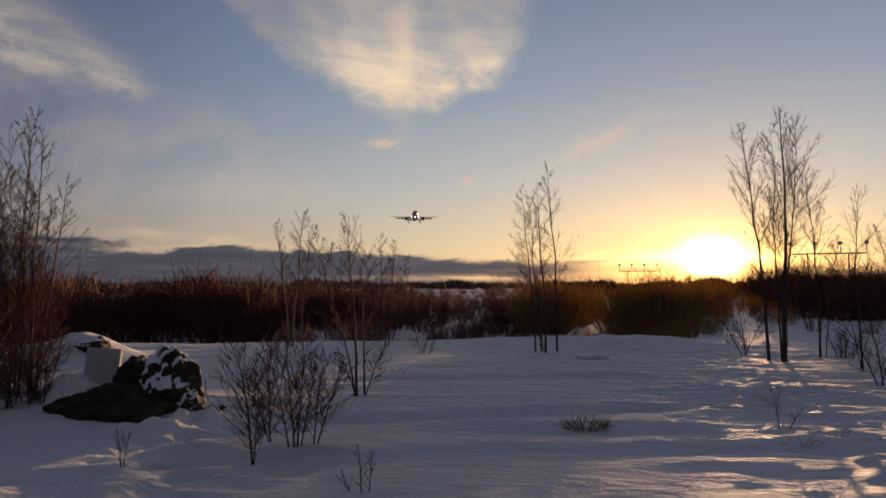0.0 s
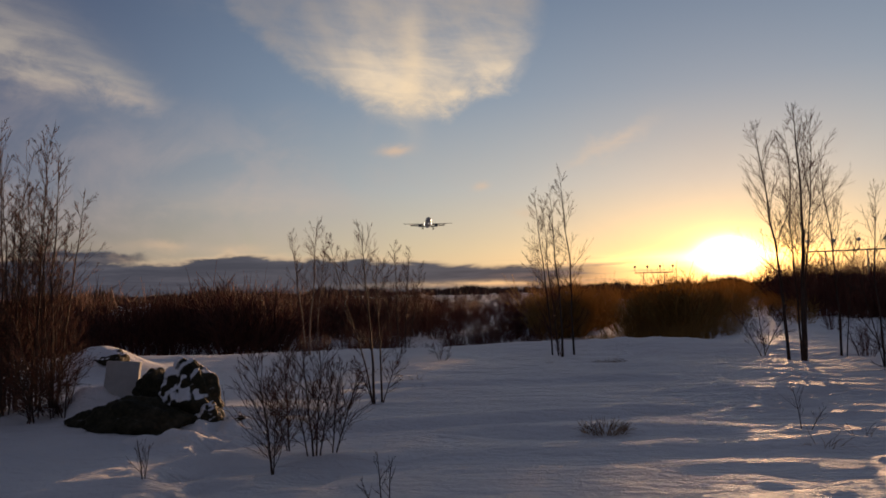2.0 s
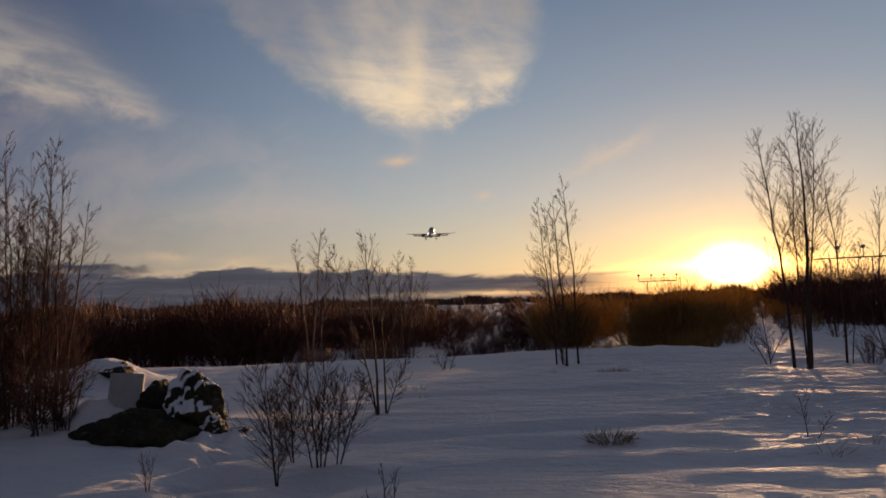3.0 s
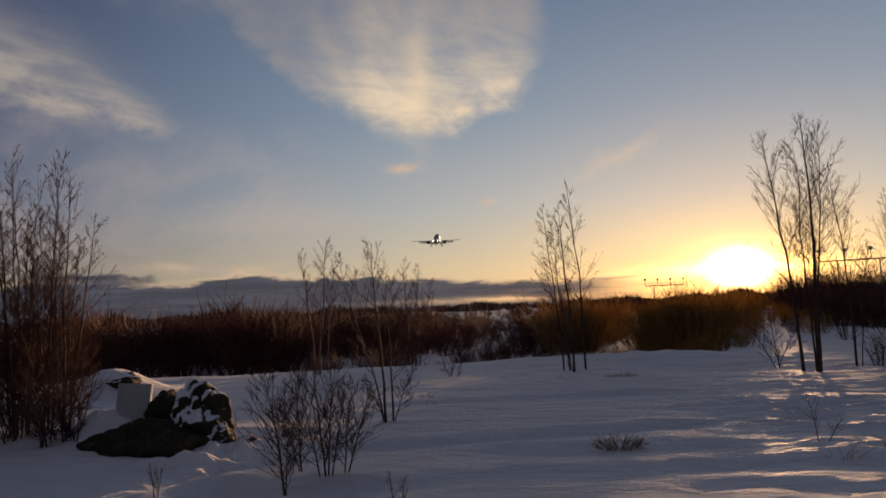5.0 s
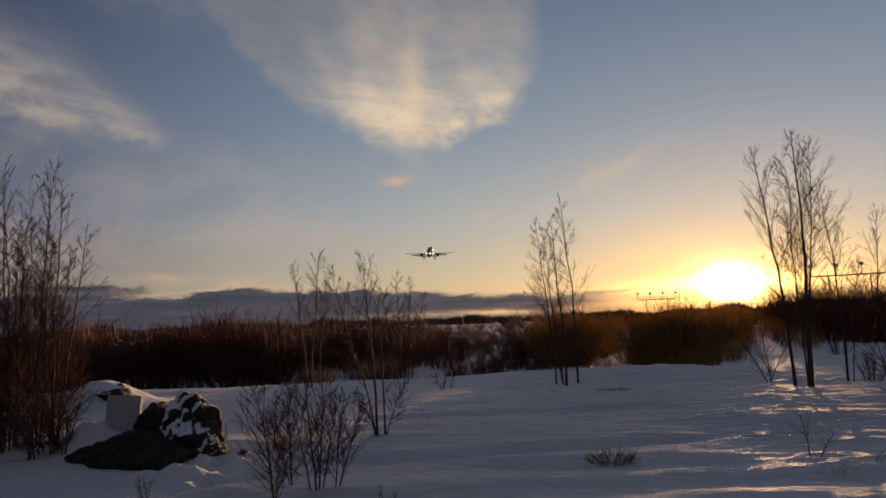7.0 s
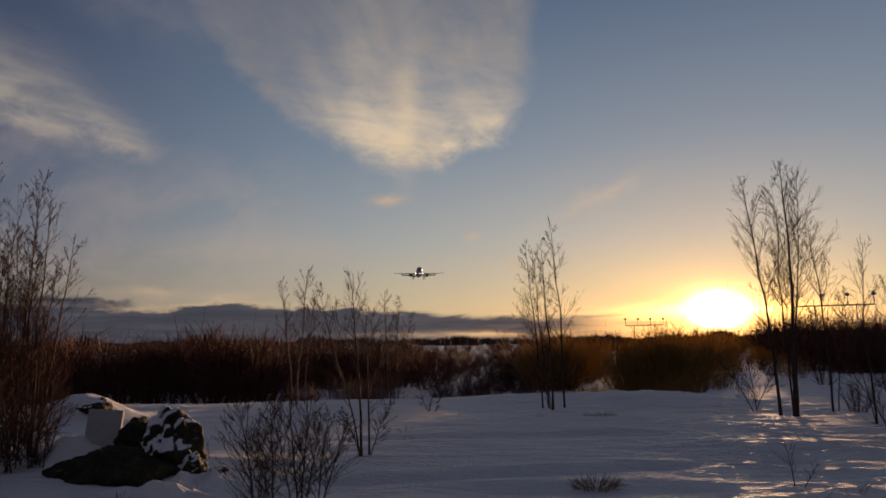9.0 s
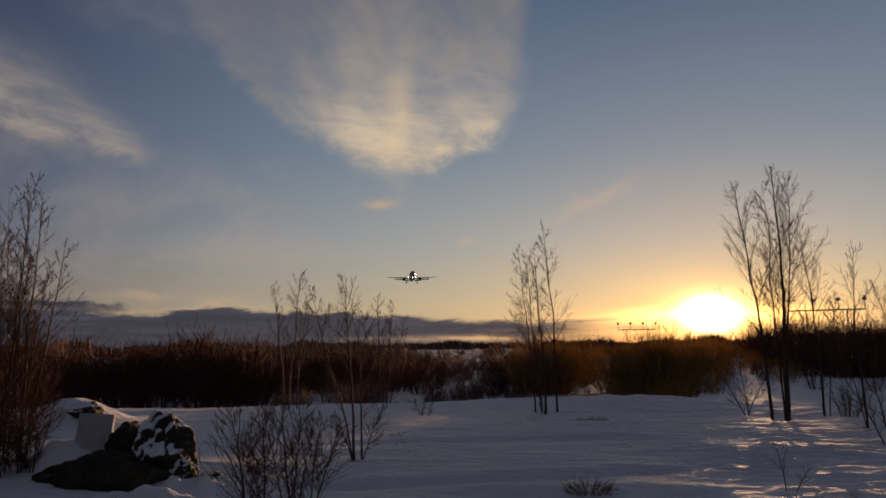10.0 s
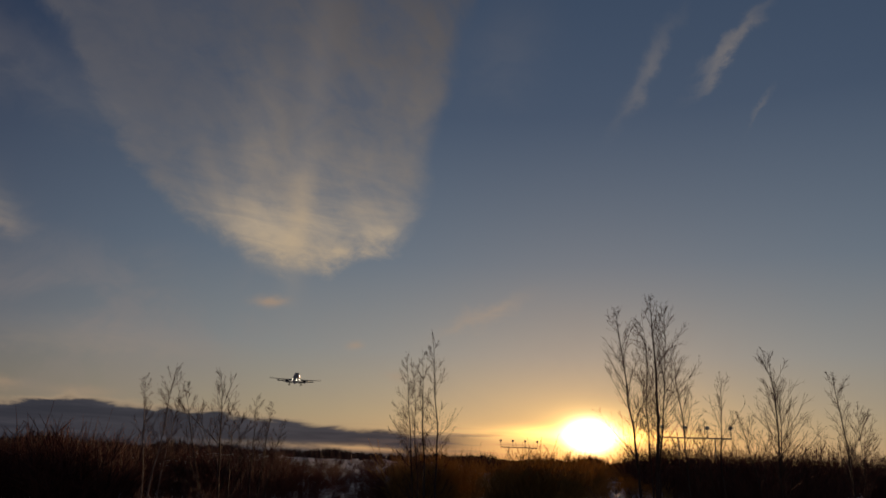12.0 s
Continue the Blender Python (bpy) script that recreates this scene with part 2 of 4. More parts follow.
# a translucent share lets the low sun through and adds to the painted gold
_n = BRUSH_GLARE.node_tree
_glow = _n.nodes.new("ShaderNodeBsdfTranslucent")
_glow.inputs["Color"].default_value = (0.62, 0.40, 0.13, 1)
_both = _n.nodes.new("ShaderNodeMixShader")
_both.inputs[0].default_value = 0.45
_n.links.new(_n.nodes["Principled BSDF"].outputs[0], _both.inputs[1])
_n.links.new(_glow.outputs[0], _both.inputs[2])
_n.links.new(_both.outputs[0], _n.nodes["Material Output"].inputs["Surface"])
FAR = mottled("far_trees", (0.035, 0.020, 0.016), (0.11, 0.058, 0.042), 0.05, relief=0.0, island=0.5)
STRAW = mottled("straw", (0.13, 0.07, 0.03), (0.36, 0.22, 0.10), 3, relief=0.0, island=0.6)


# ---- mesh helpers ----
def mesh_from(name, verts, faces, mat, smooth=True):
    """A mesh from arrays of corners and of triangles."""
    verts, faces = np.asarray(verts, np.float32).reshape(-1, 3), np.asarray(faces, np.int32).reshape(-1, 3)
    me = bpy.data.meshes.new(name)
    me.vertices.add(len(verts)), me.loops.add(faces.size), me.polygons.add(len(faces))
    me.vertices.foreach_set("co", verts.ravel())
    me.loops.foreach_set("vertex_index", faces.ravel())
    me.polygons.foreach_set("loop_start", np.arange(0, faces.size, 3, dtype=np.int32))
    me.polygons.foreach_set("use_smooth", np.full(len(faces), smooth, bool))
    me.materials.append(mat)
    me.update(calc_edges=True)
    return me


def thing(name, label, category, loc=(0, 0, 0), group="", kind="", rz=0.0):
    """An Empty at the base of a thing; its parts go under it."""
    ob = tagged(new(name), label, category, group, kind)
    ob.matrix_world = pose(*loc, 0, 0, rz)
    return ob


def part(name, data, mat, parent, label=""):
    """Links a bmesh or a mesh as one object under a thing or a part."""
    if isinstance(data, bmesh.types.BMesh):
        bm, data = data, bpy.data.meshes.new(name)
        bm.to_mesh(data)
        bm.free()
        data.materials.append(mat)
        for p in data.polygons:
            p.use_smooth = True
    ob = new(name, data)
    ob.parent = parent
    return tagged(ob, label)


class Tubes:
    """Collects tapered tubes as arrays of corners and triangles."""

    def __init__(self):
        self.v, self.f, self.n = [], [], 0

    def add(self, pts, radii, sides=4):
        pts, k = np.asarray(pts, float), len(pts)
        d = np.gradient(pts, axis=0)
        d /= np.linalg.norm(d, axis=1, keepdims=True) + 1e-9
        ref = np.array([1.0, 0.1, 0.05]) if abs(d[0][0]) < 0.8 else np.array([0.05, 1.0, 0.1])
        a = np.cross(d, ref)
        a /= np.linalg.norm(a, axis=1, keepdims=True) + 1e-9
        b = np.cross(d, a)
        th = np.arange(sides) * 2 * math.pi / sides
        ring = pts[:, None] + np.asarray(radii, float)[:, None, None] * (np.cos(th)[None, :, None] * a[:, None] + np.sin(th)[None, :, None] * b[:, None])
        self.v.append(ring.reshape(-1, 3))
        i = np.arange(k - 1)[:, None] * sides + np.arange(sides)[None]
        j = np.arange(k - 1)[:, None] * sides + (np.arange(sides)[None] + 1) % sides
        quad = np.stack([i, j, j + sides, i + sides], -1).reshape(-1, 4) + self.n
        self.f += [quad[:, [0, 1, 2]], quad[:, [0, 2, 3]]]
        self.n += k * sides

    def add_many(self, pts, radii, sides=3):
        """Many tubes of equally many rings: pts (n, k, 3), radii (n, k)."""
        n, k, _ = pts.shape
        d = np.gradient(pts, axis=1)
        d /= np.linalg.norm(d, axis=2, keepdims=True) + 1e-9
        ref = np.where(np.abs(d[:, :1, :1]) < 0.8, np.array([1.0, 0.1, 0.05]), np.array([0.05, 1.0, 0.1]))
        a = np.cross(d, np.broadcast_to(ref, d.shape))
        a /= np.linalg.norm(a, axis=2, keepdims=True) + 1e-9
        b = np.cross(d, a)
        th = (np.arange(sides) * 2 * math.pi / sides)[None, None, :, None]
        ring = pts[:, :, None] + radii[:, :, None, None] * (np.cos(th) * a[:, :, None] + np.sin(th) * b[:, :, None])
        self.v.append(ring.reshape(-1, 3))
        base = (np.arange(n)[:, None, None] * k + np.arange(k - 1)[None, :, None]) * sides
        i, j = base + np.arange(sides), base + (np.arange(sides) + 1) % sides
        quad = np.stack([i, j, j + sides, i + sides], -1).reshape(-1, 4) + self.n
        self.f += [quad[:, [0, 1, 2]], quad[:, [0, 2, 3]]]
        self.n += n * k * sides

    def arrays(self):
        return np.concatenate(self.v), np.concatenate(self.f)

    def mesh(self, name, mat):
        return mesh_from(name, *self.arrays(), mat)


def shoot(rng, start, way, length, steps, up=0.15, wander=0.12):
    """A growing shoot: a bent line that turns upwards."""
    pts, d = [np.array(start, float)], np.array(way, float)
    d /= np.linalg.norm(d)
    for _ in range(steps):
        d = d + rng.normal(0, wander, 3) + np.array([0, 0, up])
        d /= np.linalg.norm(d)
        pts.append(pts[-1] + d * length / steps)
    return np.array(pts)


def along(pts, s):
    """The place and way at the share s of a bent line."""
    x = s * (len(pts) - 1)
    i = min(int(x), len(pts) - 2)
    return pts[i] + (pts[i + 1] - pts[i]) * (x - i), pts[i + 1] - pts[i]


def sideways(rng, way, angle):
    """A way that leaves another at about that angle in degrees, to any side."""
    w = way / np.linalg.norm(way)
    s = np.cross(w, rng.normal(0, 1, 3))
    s /= np.linalg.norm(s) + 1e-9
    a = radians(angle)
    return w * math.cos(a) + s * math.sin(a)


def shoots(rng, starts, ways, lengths, steps, up, wander):
    """Many shoots at once: corners (n, steps + 1, 3)."""
    d = ways / (np.linalg.norm(ways, axis=1, keepdims=True) + 1e-9)
    pts = [starts]
    for _ in range(steps):
        d = d + rng.normal(0, wander, d.shape) + np.array([0, 0, up])
        d /= np.linalg.norm(d, axis=1, keepdims=True)
        pts.append(pts[-1] + d * (lengths / steps)[:, None])
    return np.stack(pts, 1)


def side_shoots(rng, lines, lengths, each, span, angles, share, steps, up, wander):
    """Twigs that leave many bent lines; share: their length as a part of the line's."""
    n, k, _ = lines.shape
    row = np.repeat(np.arange(n), each)
    q = rng.uniform(*span, len(row))
    x = q * (k - 1)
    i = np.minimum(x.astype(int), k - 2)
    w = lines[row, i + 1] - lines[row, i]
    p = lines[row, i] + w * (x - i)[:, None]
    w /= np.linalg.norm(w, axis=1, keepdims=True) + 1e-9
    s = np.cross(w, rng.normal(0, 1, w.shape))
    s /= np.linalg.norm(s, axis=1, keepdims=True) + 1e-9
    a = np.radians(rng.uniform(*angles, len(row)))[:, None]
    ln = lengths[row] * rng.uniform(*share, len(row)) * (1.2 - 0.85 * q)
    return shoots(rng, p, w * np.cos(a) + s * np.sin(a), ln, steps, up, wander), ln


def taper(n, k, r0, r1):
    return np.broadcast_to(np.linspace(r0, r1, k), (n, k))


def tree(name, label, loc, stems, seed, bark=BARK, reach=0.32, limbs=14, twigs=7, low=0.25, angle=38, thick=0.0080, group="", category="tree"):
    """A bare young tree. stems: rows of foot and top (across and away from the path's side), height and foot radius."""
    rng = np.random.default_rng(seed)
    root = thing(name, label, category, loc, group, rz=-math.degrees(math.atan2(loc[0], loc[1])))
    fine, limb_mat = Tubes(), BARK if bark is BARK else TWIG
    steps = 12
    s = np.linspace(0, 1, steps + 1)
    for fx, fy, lx, ly, h, r in stems:
        pts = np.stack([fx + (lx - fx) * s ** 1.25, fy + (ly - fy) * s ** 1.25, h * 0.98 * s - 0.12], 1)
        jit = np.cumsum(rng.normal(0, 0.006 * h, (steps + 1, 2)), 0)
        pts[:, :2] += (jit - jit[0]) * (s * (1.15 - s))[:, None] * 2.0
        radius = r * 0.8 * (1 - s) ** 0.9 + 0.0016
        trunk = Tubes()
        trunk.add(pts, radius, 7)
        part("trunk", trunk.mesh("trunk", bark), bark, root)
        n = round(limbs * 1.9)
        q = low + (0.97 - low) * (np.arange(n) + rng.random(n)) / n
        lines, lengths = [], []
        for k in range(n):
            p, w = along(pts, q[k])
            full = 1.9 * reach * h * ((1 - q[k]) / (1 - low)) ** 0.7 * min(1.0, 0.6 + 1.6 * (q[k] - low))
            ln = full * rng.uniform(0.45, 1.0) + 0.03 * h
            lines.append(shoot(rng, p, sideways(rng, w, angle * (1.30 - 0.5 * q[k]) * rng.uniform(0.8, 1.2)), ln, 7, 0.030, 0.05))
            lengths.append(ln)
            limb = Tubes()
            limb.add(lines[-1], np.linspace(min(0.45 * r * (1 - q[k]) + 0.0012, 0.0014 + 0.0036 * ln + thick * 0.08), thick * 0.20, 8), 5)
            part("branch", limb.mesh("branch", limb_mat), limb_mat, root)
        lines, lengths = np.array(lines), np.array(lengths)
        second, ln2 = side_shoots(rng, lines, lengths, round(twigs * 1.2), (0.06, 0.92), (18, 42), (0.2, 0.55), 4, 0.035, 0.06)
        fine.add_many(second, taper(len(second), 5, thick * 0.34, thick * 0.19))
        third, ln3 = side_shoots(rng, second, ln2, 2, (0.1, 0.9), (18, 40), (0.3, 0.65), 2, 0.03, 0.06)
        fine.add_many(third, taper(len(third), 3, thick * 0.25, thick * 0.15))
        # twigs straight from the stem
        direct, ln4 = side_shoots(rng, pts[None], np.array([h]), limbs, (low, 1.0), (25, 50), (0.05, 0.14), 3, 0.04, 0.05)
        fine.add_many(direct, taper(len(direct), 4, thick * 0.30, thick * 0.17))
    tagged(part("crown", fine.mesh("crown", TWIG), TWIG, root), "fine bare reddish-brown twigs", kind="stuff")
    return root


def bush_arrays(seed, stems=34, twigs=6, spread=0.75, thick=0.011):
    """A wild bush one metre high, as arrays."""
    rng = np.random.default_rng(seed)
    T = Tubes()
    for _ in range(stems):
        a, q = rng.uniform(0, 2 * math.pi), rng.uniform(0, 1) ** 0.6
        foot = np.array([math.cos(a), math.sin(a), 0]) * q * 0.22
        way = np.array([math.cos(a) * q * spread, math.sin(a) * q * spread, 1.0])
        ln = rng.uniform(0.6, 1.0) * (1.0 - 0.18 * q)
        line = shoot(rng, foot - [0, 0, 0.08], way, ln, 3, 0.05, 0.08)
        T.add(line, np.linspace(thick, thick * 0.35, 4), 3)
        for _ in range(twigs):
            p, w = along(line, rng.uniform(0.12, 0.95))
            T.add(shoot(rng, p, sideways(rng, w, rng.uniform(22, 60)), rng.uniform(0.12, 0.38), 1, 0.12, 0.12), np.array([thick * 0.6, thick * 0.25]), 3)
    return T.arrays()


# ---- the lie of the land ----
def smooth01(lo, hi, v):
    s = np.clip((v - lo) / (hi - lo), 0, 1)
    return s * s * (3 - 2 * s)


def waves(x, y, seed, scale, octaves=4):
    """Soft value noise on arrays."""
    out, amp = np.zeros_like(x), 1.0
    for o in range(octaves):
        u, v = x / scale + 17.3 * seed, y / scale - 9.1 * seed
        i, j = np.floor(u), np.floor(v)
        fu, fv = u - i, v - j
        fu, fv = fu * fu * (3 - 2 * fu), fv * fv * (3 - 2 * fv)

        def rnd(a, b):
            return np.modf(np.abs(np.sin(a * 127.1 + b * 311.7 + seed * 74.7 + o * 19.9) * 43758.5453))[0]

        n = (rnd(i, j) * (1 - fu) + rnd(i + 1, j) * fu) * (1 - fv) + (rnd(i, j + 1) * (1 - fu) + rnd(i + 1, j + 1) * fu) * fv
        out += amp * (n - 0.5)
        amp, scale = amp * 0.5, scale * 0.47
    return out


FEET = [(-2.05 + 0.22 * (i % 2) - 0.13 * i, 4.9 + 0.42 * i) for i in range(11)]


def height(x, y):
    """The height of the snow in metres."""
    x, y = np.asarray(x, float), np.asarray(y, float)
    far = np.hypot(x, y - 8)
    near = np.exp(-(far / 60) ** 2)
    side = x / np.maximum(np.abs(y), 4)
    drop = smooth01(0, 7, y - 20.0 - 1.3 * waves(x, y * 0, 3, 6, 2)) * (1 - smooth01(0.27, 0.40, side))
    z = -1.0 * drop
    z += near * 0.07 * waves(x, y, 1, 4.5, 3)
    z += near * 0.034 * waves(x * 0.42, y * 1.7, 2, 0.9, 3)
    z += (1 - near) * 0.7 * waves(x, y, 5, 90, 2) * smooth01(40, 200, far)
    # hummocks along the edge, and the heap behind the boulder
    for cx, cy, wx, wy, hh in ((5.0, 19.6, 2.6, 1.5, 0.24), (1.6, 20.6, 2.2, 1.2, 0.12), (-8.1, 16.0, 0.95, 1.1, 0.62), (-2.5, 20.0, 2.0, 1.4, 0.06), (-3.9, 9.6, 2.2, 1.3, 0.10), (-5.9, 9.9, 1.4, 1.0, 0.10)):
        z += hh * np.exp(-((x - cx) / wx) ** 2 - ((y - cy) / wy) ** 2)
    for cx, cy in FEET:
        q = ((x - cx) / 0.12) ** 2 + ((y - cy) / 0.17) ** 2
        z += -0.13 * np.exp(-q) + 0.022 * np.exp(-((np.sqrt(q) - 1.7) / 0.45) ** 2)
    z += 0.14 * waves(x, y, 11, 0.42, 3) * np.exp(-((x + 2.7) / 1.9) ** 2 - ((y - 7.4) / 2.2) ** 2)
    # long shallow furrows across the open snow
    for cy, slope, x0, x1, hh in ((9.0, 0.16, -1.6, 2.6, 0.075), (12.6, 0.05, -1.2, 3.6, 0.06), (8.2, -0.05, 0.5, 2.6, 0.05), (6.9, 0.10, -1.0, 4.0, 0.04)):
        q = (y - cy - slope * x - 0.35 * waves(x, y * 0, 4, 1.3, 2)) / 0.24
        z -= hh * np.exp(-q * q) * smooth01(x0 - 0.8, x0, x) * (1 - smooth01(x1, x1 + 0.8, x))
        z += 0.5 * hh * np.exp(-(q - 1.6) ** 2) * smooth01(x0 - 0.8, x0, x) * (1 - smooth01(x1, x1 + 0.8, x))
    # wind-cut ridges on the open side: long low crests with sharp edges
    open_side = smooth01(1.5, 4.5, x) * near
    z += open_side * 0.022 * waves(x, y, 8, 0.9, 3)
    crest = 1 - np.abs(2 * waves(x * 0.45, y * 1.5 + 0.15 * x, 7, 0.55, 2)) * 2.2
    z += (0.15 + 0.85 * smooth01(2.0, 4.5, x)) * near * 0.060 * np.clip(crest, 0, 1) ** 3 * (0.35 + 0.65 * smooth01(-0.15, 0.25, waves(x, y, 21, 1.6, 2)))
    z += near * 0.012 * waves(x * 0.6, y * 1.6, 13, 0.22, 2)
    return z


def ground_z(x, y):
    return float(height(np.array([x]), np.array([y]))[0])


def build_ground():
    n, m, a, k = 500, 780, 2.8, 7.3
    u, v = np.linspace(-1, 1, n), np.linspace(-1, 1, m)
    X, Y = np.meshgrid(2.5 + a * np.sinh(k * u), 10.0 + a * np.sinh(k * v))
    Z = height(X, Y)
    i = (np.arange(m - 1)[:, None] * n + np.arange(n - 1)[None]).reshape(-1)
    f = np.concatenate([np.stack([i, i + 1, i + n + 1], 1), np.stack([i, i + n + 1, i + n], 1)])
    ob = new("ground", mesh_from("ground", np.stack([X, Y, Z], -1), f, SNOW))
    tagged(ob, "rippled windswept snow over open rough ground", "snow", kind="structure")


build_ground()


# ---- trees ----
def at(x, y):
    return (x, y, ground_z(x, y))


tree("birch_tree", "tall bare young birch with several upright leaders", at(7.15, 15.2), [
    (0.10, 0.0, 0.06, 0.1, 5.75, 0.066), (-0.20, 0.2, -0.64, 0.3, 5.45, 0.046), (0.12, 0.1, 0.42, 0.2, 5.5, 0.032), (0.05, 0.1, -0.10, 0.2, 5.3, 0.026)], 11, limbs=17, twigs=10, reach=0.175, low=0.24, angle=38, group="bare trees")
tree("birch_tree", "slender bare birch with several thin upright stems", at(2.52, 17.5), [
    (0.0, 0.0, -0.20, 0.0, 4.45, 0.036), (0.28, 0.3, -0.02, 0.2, 5.0, 0.034), (-0.25, 0.3, -0.62, 0.1, 4.4, 0.026), (-0.1, 0.2, -0.42, 0.1, 4.2, 0.022), (0.0, -0.1, -0.45, 0.0, 1.2, 0.012)], 12, limbs=16, twigs=9, reach=0.125, low=0.12, angle=40, group="bare trees")
tree("willow_sapling", "crooked bare sapling with a long slanting branch", at(-1.21, 10.5), [
    (-0.05, 0.0, -0.30, 0.1, 2.85, 0.026), (0.06, 0.05, 0.02, 0.1, 2.35, 0.020), (-0.06, 0.0, -0.72, 0.1, 2.62, 0.016), (0.05, 0.0, 0.40, 0.0, 0.95, 0.011), (-0.05, 0.0, -0.35, -0.1, 0.85, 0.010)], 13, limbs=10, twigs=6, reach=0.24, low=0.28, group="bare trees")
tree("birch_tree", "pale-stemmed bare birch with reddish twigs", at(-4.0, 19.0), [
    (0.0, 0.0, 0.25, 0.0, 3.9, 0.034), (-0.1, 0.1, -0.42, 0.1, 3.55, 0.028), (0.2, 0.2, 0.5, 0.2, 3.4, 0.022)], 14, bark=BIRCH, limbs=15, twigs=9, reach=0.16, low=0.2, angle=38, group="bare trees")
tree("alder_tree", "bushy bare tree with dense reddish twigs", at(-1.95, 23.0), [
    (0.0, 0.0, -0.1, 0.0, 3.9, 0.034), (0.2, 0.1, 0.45, 0.1, 3.7, 0.028), (-0.2, 0.0, -0.55, 0.0, 3.4, 0.022), (0.3, 0.0, 0.85, 0.0, 3.2, 0.020)], 15, limbs=14, twigs=9, reach=0.17, low=0.2, angle=38, group="bare trees")
tree("birch_tree", "thin single-stemmed bare birch", at(8.45, 16.0), [(0.0, 0.0, -0.22, 0.0, 4.55, 0.034), (0.1, 0.1, 0.45, 0.2, 2.9, 0.015)], 16, limbs=15, twigs=6, reach=0.20, low=0.3, group="bare trees")
tree("birch_tree", "thin sparse bare birch with two slanting branches", at(8.15, 13.9), [(0.0, 0.0, 0.05, 0.0, 3.7, 0.026), (0.0, 0.0, -0.55, 0.1, 2.7, 0.012)], 17, limbs=9, twigs=5, reach=0.22, low=0.35, group="bare trees")
tree("birch_tree", "bare young birch with dense upright twigs", at(8.3, 12.4), [(0.0, 0.0, -0.05, 0.0, 4.1, 0.036), (0.1, 0.0, 0.22, 0.1, 3.5, 0.022), (-0.1, 0.1, -0.6, 0.1, 2.9, 0.018)], 18, limbs=16, twigs=7, reach=0.22, low=0.25, group="bare trees")
tree("birch_tree", "small bare birch at the edge of the open snow", at(11.2, 14.1), [(0.0, 0.0, -0.25, 0.0, 4.05, 0.034), (0.1, 0.0, 0.2, 0.1, 3.3, 0.02)], 19, limbs=18, twigs=7, reach=0.22, low=0.15, group="bare trees")
tree("alder_shrub", "low bare shrub with spreading stems on open snow", at(7.2, 11.8), [(0.0, 0.0, -0.7, 0.0, 1.5, 0.014), (0.05, 0.0, -0.2, 0.1, 1.9, 0.016), (0.0, 0.1, 0.45, 0.0, 1.4, 0.012), (0.1, 0.0, 0.9, 0.1, 1.2, 0.011)], 23, limbs=10, twigs=5, reach=0.3, low=0.15, thick=0.007, group="bare trees")
tree("alder_shrub", "low bare shrub at the foot of the birches", at(6.9, 16.4), [(0.0, 0.0, -0.7, 0.0, 1.3, 0.014), (0.05, 0.0, -0.1, 0.1, 1.5, 0.014), (0.0, 0.1, 0.6, 0.0, 1.3, 0.012)], 24, limbs=10, twigs=5, reach=0.3, low=0.15, thick=0.007, group="bare trees")
rng = np.random.default_rng(5)
clump = []
for k in range(28):
    fx = rng.uniform(-0.95, 0.42)
    clump.append((fx, rng.uniform(-0.4, 0.5), fx * 1.35 + rng.uniform(-0.3, 0.4), rng.uniform(-0.3, 0.3), rng.uniform(2.2, 4.3) - 0.7 * max(fx, 0), rng.uniform(0.012, 0.026)))
tree("alder_clump", "dense clump of thin bare alder stems beside the boulder", at(-5.9, 9.9), clump, 20, limbs=13, twigs=7, reach=0.17, low=0.06, angle=42, thick=0.0085, group="bare trees")
tree("alder_clump", "bare spreading shrub with low arching twigs", at(-5.35, 9.25), [(rng.uniform(-0.3, 0.2), rng.uniform(-0.2, 0.2), rng.uniform(-0.5, 0.45), rng.uniform(-0.3, 0.3), rng.uniform(0.7, 1.7), 0.010) for _ in range(16)], 21, limbs=9, twigs=6, reach=0.26, low=0.1, thick=0.007, group="bare trees")
tree("alder_clump", "bare alder stems with sparse tops", at(-7.6, 10.4), [(rng.uniform(-0.5, 0.5), rng.uniform(-0.4, 0.4), rng.uniform(-0.6, 0.6), rng.uniform(-0.3, 0.3), rng.uniform(2.8, 4.2), 0.024) for _ in range(9)], 22, limbs=12, twigs=7, reach=0.17, low=0.06, angle=40, thick=0.0085, group="bare trees")
tree("alder_clump", "low dense tangle of bare stems under the alders", at(-6.3, 9.6), [(rng.uniform(-0.8, 0.6), rng.uniform(-0.4, 0.4), rng.uniform(-0.9, 0.7), rng.uniform(-0.3, 0.3), rng.uniform(0.9, 2.1), 0.011) for _ in range(22)], 25, limbs=9, twigs=6, reach=0.22, low=0.05, angle=40, thick=0.008, group="bare trees")

# saplings in the foreground
tree("sapling", "thin dark bare sapling standing in snow", at(-1.75, 6.65), [(0.0, 0.0, -0.20, 0.0, 1.28, 0.013), (0.0, 0.0, 0.05, 0.1, 0.95, 0.007)], 31, limbs=13, twigs=6, reach=0.42, low=0.16, thick=0.0062, group="foreground saplings", category="sapling")
tree("sapling", "bare multi-stemmed sapling with many fine twigs", at(-1.46, 7.1), [(0.0, 0.0, -0.12, 0.0, 1.32, 0.013), (0.02, 0.0, 0.10, 0.1, 1.2, 0.011), (-0.05, 0.05, -0.28, 0.1, 1.1, 0.009), (0.05, 0.0, 0.22, 0.0, 1.05, 0.009)], 32, limbs=12, twigs=6, reach=0.36, low=0.16, thick=0.0062, group="foreground saplings", category="sapling")
